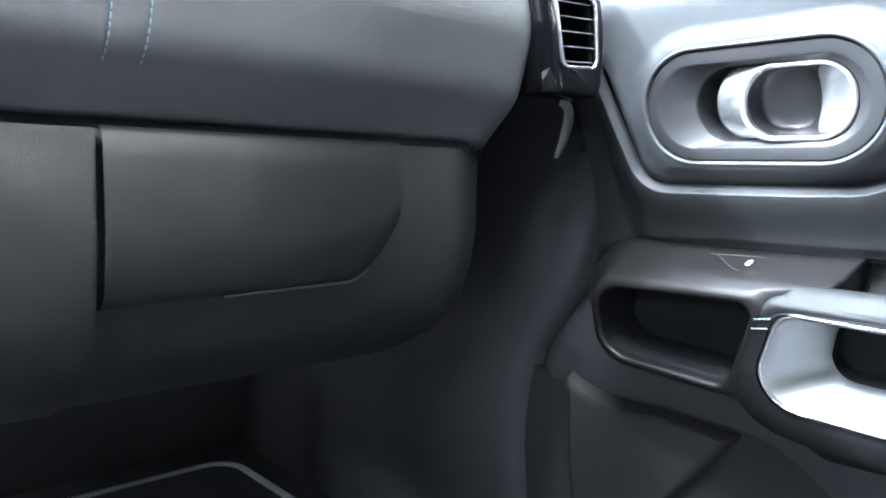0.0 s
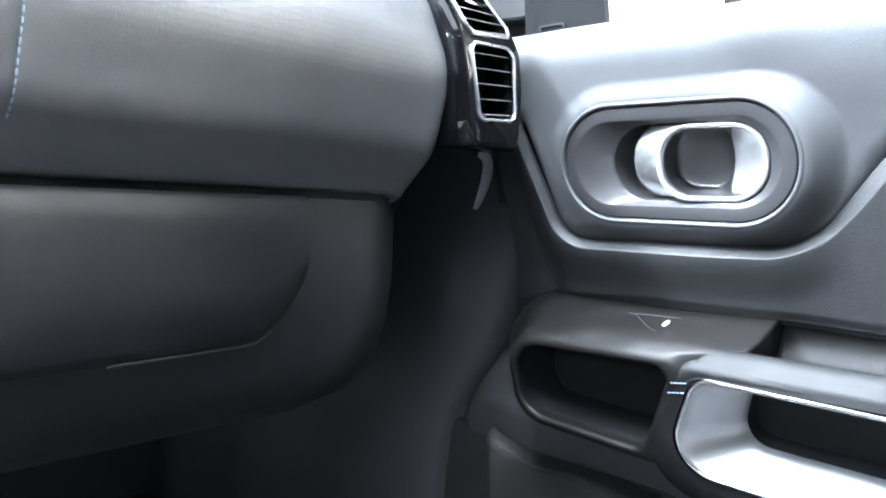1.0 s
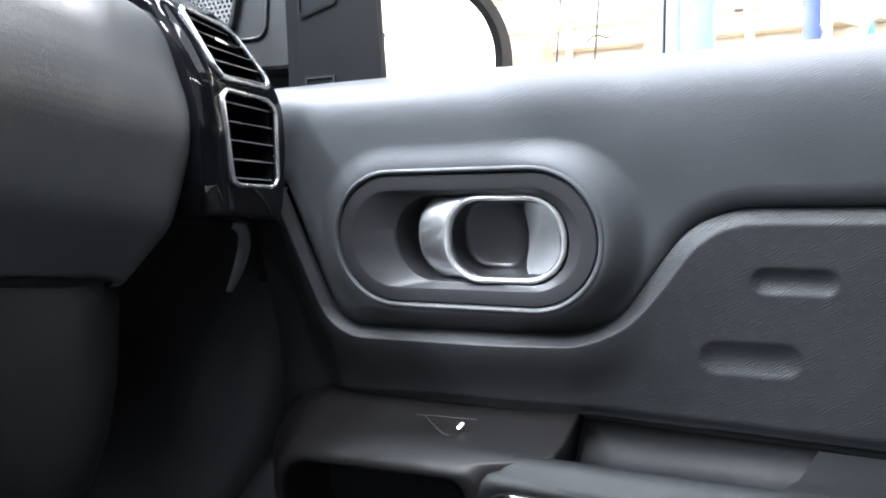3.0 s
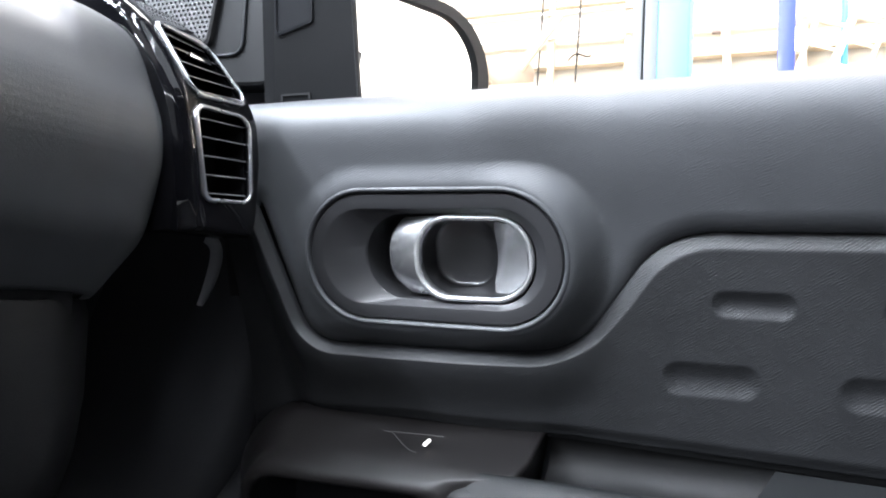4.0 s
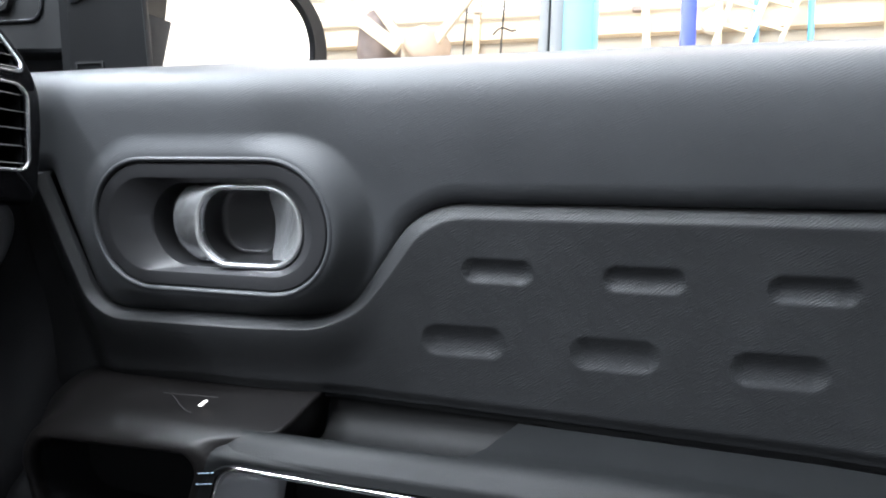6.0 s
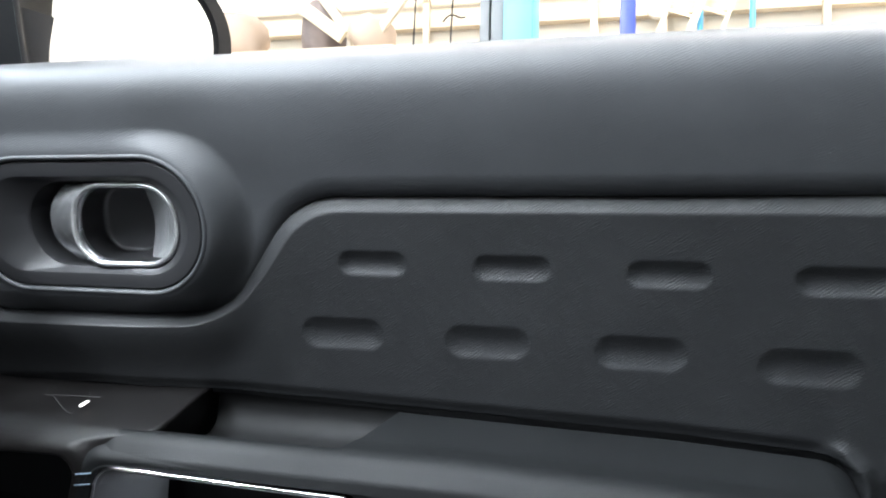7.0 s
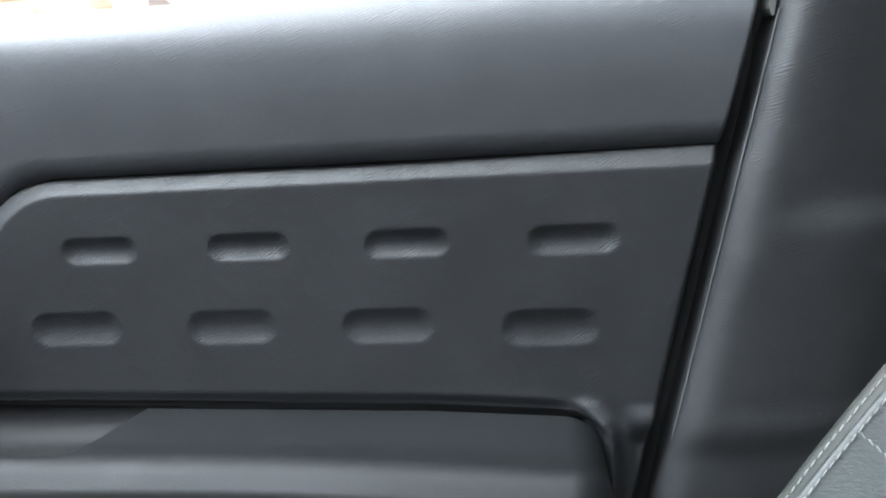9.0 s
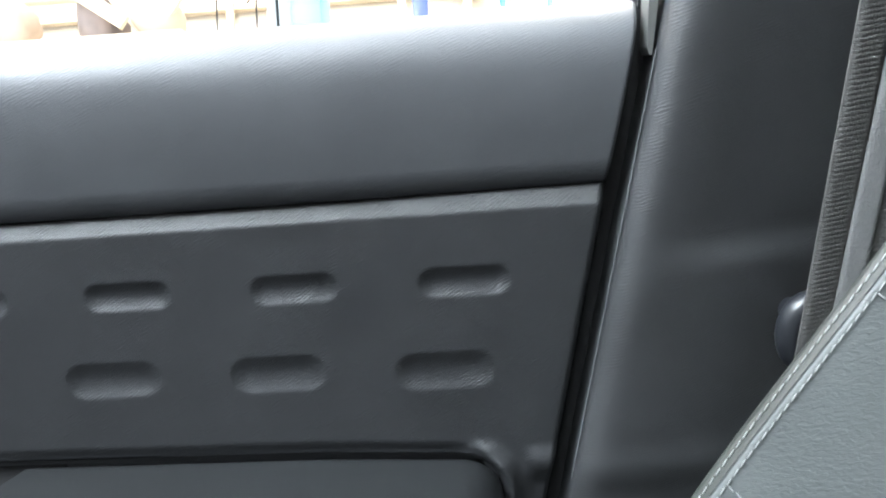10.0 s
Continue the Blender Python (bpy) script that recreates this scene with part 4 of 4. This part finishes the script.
part("pillar_cover", pillar_sheet(), PILLAR, bpil, "grained dark pillar cover")
seal = part("door_seal", sweep("door_seal", [(rear_edge(v) + 0.0050, v, -0.050) for v in np.linspace(-0.5, 0.7, 60)], 0.0055, 0.012, k=10), VOID, bpil, "black rubber door seal")
part("seal_bead", sweep("seal_bead", [(rear_edge(v) + 0.0103, v, 0.0035) for v in np.linspace(-0.150, 0.135, 48)], 0.0006, 0.0010, k=8), GREYBEAD, bpil, "thin shiny bead of the seal")
part("latch_plate", loft("latch_plate", [loop3([(0.3728, 0.190), (0.3805, 0.192), (0.3730, 0.128), (0.3705, 0.136)], 0.003, w, 4) for w in (-0.02, -0.002, 0.0)], cap1=True), surface("pale_painted_metal", (0.085, 0.086, 0.082), 0.5), bpil, "pale painted metal edge")

belt = thing("seat_belt", "dark grey woven seat belt hanging beside the pillar", "seat belt", DOOR)


def webbing(name, u0, v0, u1, v1, width, w0, w1, over=0.0, ribs=0.0003):
    n = max(8, int(abs(v1 - v0) / 0.0009))
    rows = []
    for i in range(n + 1):
        s = i / n
        rib = ribs * (i % 3 > 0)
        cu, cv = u0 + (u1 - u0) * s, v0 + (v1 - v0) * s
        row = []
        for t in np.linspace(-0.5, 0.5, 13):
            row.append((cu + t * width, cv + 0.10 * t * width, w0 + (w1 - w0) * s + rib * (1 - abs(2 * t) ** 8) - 0.0012 * abs(2 * t) ** 6 + over * t))
        rows.append(row)
    rows = np.array(rows)
    back = rows[:, ::-1].copy()
    back[:, :, 2] -= 0.0013
    P = np.concatenate([rows, back, rows[:, :1]], axis=1)
    return sheet(name, P, 30)


WEB = surface("woven_belt", (0.055, 0.0535, 0.051), 0.7, grain=0.8, grain_scale=(900, 900, 900), vary=0.3)
WEB2 = surface("woven_belt_edge", (0.095, 0.095, 0.094), 0.55, grain=0.9, grain_scale=(900, 900, 900), vary=0.25)
part("webbing", webbing("webbing", 0.4480, -0.05, 0.5040, 0.40, 0.020, 0.0615, 0.0635, -0.004), WEB, belt, "ribbed dark grey webbing")
part("webbing", webbing("webbing", 0.4605, -0.05, 0.5230, 0.40, 0.0125, 0.0645, 0.0665, 0.002, 0.0001), WEB2, belt, "lighter smooth webbing band")
part("webbing", webbing("webbing", 0.4810, -0.05, 0.5400, 0.40, 0.034, 0.063, 0.065, 0.006), WEB, belt, "ribbed dark grey webbing")
gq = [(0.4385, -0.013), (0.484, -0.013), (0.484, -0.054), (0.4395, -0.054)]
part("belt_guide", loft("belt_guide", eased([loop3(grown(gq, k, k, k, k), [0.0195, 0.006, 0.006, 0.0195], w, 10) for k, w in ((-0.013, 0.000), (-0.011, 0.030), (-0.006, 0.042), (-0.006, 0.0470), (-0.009, 0.0490), (-0.012, 0.0480))], 3), cap1=True, angle=60), GUIDE, belt, "rounded dark plastic belt guide")

hoop = [(0.4530 + 0.0125 * math.cos(g), -0.0335 + 0.0185 * math.sin(g), 0.0500) for g in np.linspace(1.15, 5.1, 30)]
part("guide_rim", sweep("guide_rim", hoop, 0.0080, 0.0085, k=16), GUIDE, belt, "rounded hoop of the belt guide")

seat = thing("front_seat", "grey leather front seat backrest with white double stitching", "car seat", DOOR)
SA = np.array([0.552, 0.834])
SN = np.array([0.834, -0.552])
S0 = np.array([0.3966, 0.0015])


def seat_sheet(name, section):
    rows = []
    for a in np.linspace(-0.42, 0.5, 120):
        bow = 0.10 * a * a
        row = []
        for n, w in section:
            p = S0 + SA * a + SN * (n + bow)
            row.append((p[0], p[1], w + 0.002 * math.sin(a * 23 + n * 30)))
        rows.append(row)
    return sheet(name, np.array(rows), 60)


side = fillet([(0.12, 0.03), (0.05, 0.125), (-0.0012, 0.158), (0.0020, 0.1672)], [0.05, 0.05, 0.012, 0.01], 10, closed=False)
face = fillet([(0.0023, 0.1662), (0.0032, 0.1684), (0.055, 0.186), (0.17, 0.196), (0.24, 0.17), (0.5, 0.165)], [0.01, 0.006, 0.05, 0.05, 0.05, 0.05], 8, closed=False)
part("bolster_side", seat_sheet("bolster_side", side), LEATHERSIDE, seat, "smooth grey side bolster edge, darkened to offset strong light")
part("bolster_face", seat_sheet("bolster_face", face), LEATHER, seat, "grained light grey leather facing")
for n, w in ((0.0004, 0.1640), (0.0042, 0.1693)):
    path = [(*(S0 + SA * a + SN * (n + 0.10 * a * a)), w + 0.002 * math.sin(a * 23 + n * 30)) for a in np.linspace(-0.4, 0.45, 120)]
    part("stitching", stitches("stitching", path, 0.0053, 0.0043, 0.00042, slant=0.12), WHITETHREAD, seat, "white double stitching")
for a0, a1 in ((0.038, 0.050), (-0.066, -0.085)):
    cross = []
    for k in np.linspace(0, 1, 24):
        n, a = 0.0045 + 0.13 * k, a0 + (a1 - a0) * k
        cross.append((*(S0 + SA * a + SN * (n + 0.10 * a * a)), float(np.interp(n, face[:, 0], face[:, 1])) + 0.0003 + 0.002 * math.sin(a * 23 + n * 30)))
    part("stitching", stitches("stitching", cross, 0.0042, 0.0036, 0.00055, slant=-0.25), WHITETHREAD, seat, "white stitched cross seam")

# ---- floor of the cabin ----
tagged(part("cabin_floor", slab("cabin_floor", (-1.50, -1.5, -0.68), (1.6, 0.06, -0.64), 0.004), CARPET), "black carpeted cabin floor", "floor", kind="structure")
tagged(part("footwell_panel", sheet("footwell_panel", np.array([[(-1.46 + 0.12 * s, y, -0.65 + 0.68 * s) for y in np.linspace(-1.5, 0.06, 12)] for s in np.linspace(0, 1, 8)])[::-1], 60), CARPET), "black carpeted footwell front", "footwell", kind="structure")
mat = thing("floor_mat", "black carpet floor mat with a pale braided edge", "floor mat", pose(0, 0, -0.6385))
mq = [(-1.352, -0.50), (-1.350, -0.052), (-0.90, -0.045), (-0.90, -0.50)]
part("carpet", loft("carpet", [[(x, y, z) for x, y in fillet(mq, [0.05, 0.06, 0.03, 0.03], 8)] for z in (0.0, 0.008)], True, True), CARPET, mat, "black carpet pile")
hem = fillet(mq, [0.05, 0.06, 0.03, 0.03], 8)
binding = part("mat_binding", sweep("mat_binding", [(x, y, 0.007) for x, y in hem], 0.008, 0.004, True), MATEDGE, mat, "pale braided binding")
braid = [(x, y, 0.0105) for x, y in np.concatenate([hem, hem[:1]])]
tagged(part("braid", stitches("braid", braid, 0.0075, 0.0165, 0.0026, slant=1.4), MATEDGE, binding, "slanted stitches of the binding"), kind="stuff")

# ---- cabin shell ----
def shell(name, lo, hi, material, label, category):
    return tagged(part(name, slab(name, lo, hi, 0.004), material), label, category, kind="structure")


# The unseen roof opening and its pane are added to let overhead light in.
roof_line = [(0.40, -1.55, 1.7, 0.05), (-0.45, -1.55, 0.40, -0.80), (-0.45, -0.12, 0.40, 0.05)]
for x0, y0, x1, y1 in roof_line:
    shell("roof_lining", (x0, y0, 0.66), (x1, y1, 0.70), HEADLINER, "grey fabric roof lining of the car", "headliner")
sun_glass = shell("added_roof_pane", (-0.45, -0.80, 0.702), (0.40, -0.12, 0.706), GLASS, "added clear pane over the roof opening, unseen", "roof glass")
sun_glass.visible_shadow = False
shell("driver_door_inside", (-1.2, -1.64, -0.60), (1.6, -1.56, 0.20), HARD, "dark inside of the driver side", "door panel")
shell("driver_rear_post", (0.60, -1.64, 0.20), (1.6, -1.56, 0.66), HARD, "dark rear side trim", "side trim")
shell("rear_wall", (1.6, -1.6, -0.6), (1.66, 0.1, 0.66), HARD, "dark rear cabin trim", "rear trim")
shell("side_rail", (-0.45, 0.0, 0.60), (1.7, 0.09, 0.68), HEADLINER, "grey roof side rail", "roof rail")
shell("door_sill", (-1.3, 0.05, -0.66), (1.6, 0.14, -0.30), BLACK, "black lower body side", "sill")
shell("rear_side", (0.66, 0.02, -0.60), (1.6, 0.1, 0.62), HARD, "dark rear side trim", "side trim")
# Unseen slab, added to shut off light between dash and bulkhead.
shell("scuttle_light_block", (-1.74, -1.55, 0.17), (-1.37, 0.1, 0.222), BLACK, "unseen black cover blocking light below the windscreen", "scuttle cover")
shell("scuttle", (-1.74, -1.55, -0.68), (-1.50, 0.1, 0.22), BLACK, "black bulkhead below the windscreen", "bulkhead")

# ---- the workshop hall ----
rows = []
for z in np.linspace(-0.66, 0.24, 30):
    rear = float(np.interp(z, [-0.66, -0.53, -0.40, -0.30, -0.16, 0.0, 0.24], [-0.595, -0.640, -0.654, -0.642, -0.560, -0.50, -0.46]))
    y = 0.034 - 0.02 * max(0, -z - 0.1)
    rows.append([(rear, y + 0.045, z), (rear - 0.006, y + 0.015, z), (rear - 0.02, y + 0.004, z), (rear - 0.05, y, z), (-0.80, y, z), (-1.46, y, z)])
tagged(part("kick_panel", sheet("kick_panel", np.array(rows), 50), FOOTWELL), "dark plastic footwell side panel", "side panel", kind="structure")
shell("hall_floor", (-16, -14, -1.00), (16, 11, -0.95), CONCRETE, "grey concrete workshop floor", "floor")
shell("hall_wall", (-16, 9.0, -0.95), (16, 9.2, 6.0), WALLPAINT, "cream clad workshop wall", "wall")
shell("hall_wall_front", (-16.2, -14, -0.95), (-16, 9.2, 6.0), WALLPAINT, "cream clad workshop wall", "wall")
shell("hall_wall_rear", (10, -14, -0.95), (10.2, 9.2, 6.0), WALLPAINT, "cream clad workshop wall", "wall")
# Unseen wall, made dark so little bounced light reaches the cabin.
shell("hall_wall_far", (-16, -14.2, -0.95), (16, -14, 6.0), CEILING, "unseen workshop wall kept dark to limit bounced light", "wall")
shell("hall_ceiling", (-16, -14, 5.4), (16, 11, 5.6), CEILING, "dark hall ceiling", "ceiling")
lift = thing("lift_column", "turquoise and grey steel car lift column", "lift column")
part("column", slab("column", (-0.53, 3.0, -0.95), (-0.385, 3.25, 3.4), 0.01), TURQUOISE, lift, "turquoise painted column")
part("rail", slab("rail", (-0.652, 3.02, -0.95), (-0.605, 3.22, 3.4), 0.006), GREYSTEEL, lift, "grey steel rail")
part("rail", slab("rail", (-0.597, 3.03, -0.95), (-0.533, 3.22, 3.4), 0.006), GREYSTEEL, lift, "grey steel rail")
part("foot", slab("foot", (-0.75, 2.9, -0.95), (-0.28, 3.35, -0.92), 0.005), GREYSTEEL, lift, "grey foot plate")
pole = thing("blue_pole", "slim blue painted steel pole", "pole")
part("tube", slab("tube", (0.01, 3.6, -0.95), (0.095, 3.69, 3.4), 0.012), BLUEPAINT, pole, "blue painted tube")
part("foot", slab("foot", (-0.06, 3.53, -0.95), (0.165, 3.76, -0.93), 0.003), BLUEPAINT, pole, "blue foot plate")
for z0, z1 in ((2.02, 2.30), (2.62, 2.72), (2.95, 3.3), (3.75, 3.85)):
    tagged(part("wall_beam", slab("wall_beam", (-9, 8.80, z0), (9, 8.96, z1), 0.01), BEAM), "beige horizontal steel beam on the wall", "beam", "beams on the hall wall")
for x in (-4.2, -2.6, -1.6, 0.4, 2.2, 3.6):
    tagged(part("wall_post", slab("wall_post", (x - 0.04, 8.70, -0.95), (x + 0.04, 8.79, 5.4), 0.006), BEAM), "slim beige upright on the wall", "post", "uprights on the hall wall")

# things along the hall wall and in front of it
LAMPGLOW = glowing("white_lamp_diffuser", (1.0, 1.0, 1.0), 6.0)
CYAN = surface("pale_blue_pipe_paint", (0.10, 0.42, 0.75), 0.4, blotch=3)
WHITESTEEL = surface("white_painted_steel", (0.8, 0.79, 0.75), 0.5, blotch=3)
CARD = surface("lump_brown", (0.42, 0.33, 0.26), 0.8, blotch=5)
ASH = surface("grey_brown_tone", (0.24, 0.2, 0.19), 0.9, grain=0.6, grain_scale=(40, 40, 40), blotch=6, vary=0.4)
lamp = thing("wall_lamp", "round white glowing lamp on the hall wall", "lamp", pose(0.34, 8.6, 3.02))
part("diffuser", loft("diffuser", [[(r * math.cos(a), y, r * math.sin(a)) for a in np.arange(20) * math.pi / 10] for r, y in ((0.12, 0.1), (0.125, 0.02), (0.11, -0.04), (0.06, -0.07))], True, True), LAMPGLOW, lamp, "glowing white diffuser")
part("housing", loft("housing", [[(r * math.cos(a), y, r * math.sin(a)) for a in np.arange(20) * math.pi / 10] for r, y in ((0.14, 0.19), (0.14, 0.09), (0.128, 0.06))], True, False), WHITESTEEL, lamp, "white lamp housing")
for x in (0.81, 1.39):
    tagged(part("service_pipe", sweep("service_pipe", [(x, 8.64, z) for z in np.linspace(-0.9, 5.2, 8)], 0.035, up=(0, 1, 0), k=12), CYAN), "pale blue upright service pipe", "pipe", "service pipes on the wall")
for x, tilt in ((0.64, 0.40), (1.02, 0.42)):
    ladder = thing("ladder", "pale wooden ladder leaning on the hall wall", "ladder", pose(x, 8.5, 3.0, 0, 18, 0), "leaning ladders")
    for dx in (-0.16, 0.16):
        part("stile", slab("stile", (dx - 0.025, -0.03, -3.6), (dx + 0.025, 0.03, 1.2), 0.006), WOOD, ladder)
    for k in range(16):
        part("rung", slab("rung", (-0.15, -0.015, -3.4 + 0.28 * k), (0.15, 0.015, -3.36 + 0.28 * k), 0.004), WOOD, ladder)
    ladder.matrix_basis = pose(x - 0.25, 8.5, 2.35, 0, 20, 0)
plank = tagged(part("wall_plank", slab("wall_plank", (-0.045, -0.02, -3.7), (0.045, 0.02, 1.6), 0.004), WOOD), "pale wooden plank leaning on the wall", "plank")
plank.matrix_basis = pose(-0.42, 8.58, 2.8, 0, -4, 0)
for z in (3.30, 3.62):
    tagged(part("wall_rail", slab("wall_rail", (-9, 8.64, z - 0.02), (9, 8.69, z + 0.02), 0.006), WHITESTEEL), "white steel rail along the hall wall", "rail", "rails on the hall wall")
for x in (-2.72, -2.22):
    tagged(part("wall_cable", sweep("wall_cable", [(x + 0.02 * math.sin(z * 2), 8.62, z) for z in np.linspace(2.0, 5.0, 24)], 0.012, up=(0, 1, 0), k=8), BLACK), "dark cable hanging on the hall wall", "cable", "cables on the wall")
tagged(part("pipe_bracket", sweep("pipe_bracket", [(-2.34 + 0.30 * s, 8.6, 2.95 + 0.10 * s + 0.05 * math.sin(5 * s)) for s in np.linspace(0, 1, 16)], 0.012, up=(0, 1, 0), k=8), BLACK), "dark bent pipe bracket on the wall", "bracket")
tagged(part("junction_box", slab("junction_box", (-0.60, 8.56, 3.15), (-0.48, 8.66, 3.21), 0.02), ASH), "small dark junction box on the wall", "junction box")

# Made-up rack and lumps stand in for shapes not identified here.
rack = thing("stand_in_rack", "beige rack standing in for unidentified shapes", "rack")
for x in (-3.3, -1.45):
    for y in (3.95, 4.45):
        part("upright", slab("upright", (x - 0.03, y - 0.03, -0.95), (x + 0.03, y + 0.03, 1.30), 0.005), BEAM, rack)
for z in (0.2, 1.27):
    part("shelf", slab("shelf", (-3.36, 3.9, z), (-1.40, 4.5, z + 0.05), 0.006), BEAM, rack, "beige shelf board")


def bundle(cx, cy, cz, rx, ry, rz, seed):
    rnd = random.Random(seed)
    ph = [rnd.uniform(0, 6) for _ in range(6)]
    loops = []
    for i in range(13):
        a = math.pi * i / 12
        z, r = -math.cos(a), max(0.02, math.sin(a) ** 0.7)
        loop = []
        for j in range(20):
            b = j * math.pi / 10
            k = 1 + 0.10 * math.sin(2 * b + ph[0] + 2 * z) + 0.07 * math.sin(5 * b + ph[1] + 3 * z)
            loop.append((cx + rx * r * k * math.cos(b), cy + ry * r * k * math.sin(b), cz + rz * max(-0.75, z * (1 + 0.08 * math.sin(3 * b + ph[2])))))
        loops.append(loop)
    return loft("stand_in_lump", loops, True, True, angle=70)


for k, (cx, rx, rz, mt) in enumerate(((-2.72, 0.26, 0.20, CARD), (-2.02, 0.13, 0.24, ASH), (-1.66, 0.15, 0.16, CARD))):
    tagged(part("stand_in_lump", bundle(cx, 4.2, 1.322 + 0.75 * rz, rx, 0.2, rz, k), mt), ("brown lump standing in for an unidentified shape", "grey brown lump standing in for an unidentified shape", "brown lump standing in for an unidentified shape")[k], "bundle", "bundles on the rack")
board = tagged(part("leaning_board", slab("leaning_board", (-0.045, -0.02, -0.5), (0.045, 0.02, 0.5), 0.006), WOOD), "pale yellow board leaning on the rack", "board")
board.matrix_basis = pose(-2.16, 3.93, 1.68, 0, -54, 0)
for x, tilt in ((-1.86, -38), (-1.50, 38)):
    strut = tagged(part("diagonal_strut", slab("diagonal_strut", (-0.03, -0.02, -0.32), (0.03, 0.02, 0.32), 0.006), BEAM), "beige diagonal strut on the rack", "strut", "struts on the rack")
    strut.matrix_basis = pose(x, 4.08 + 0.001 * tilt, 1.57, 0, tilt, 0)
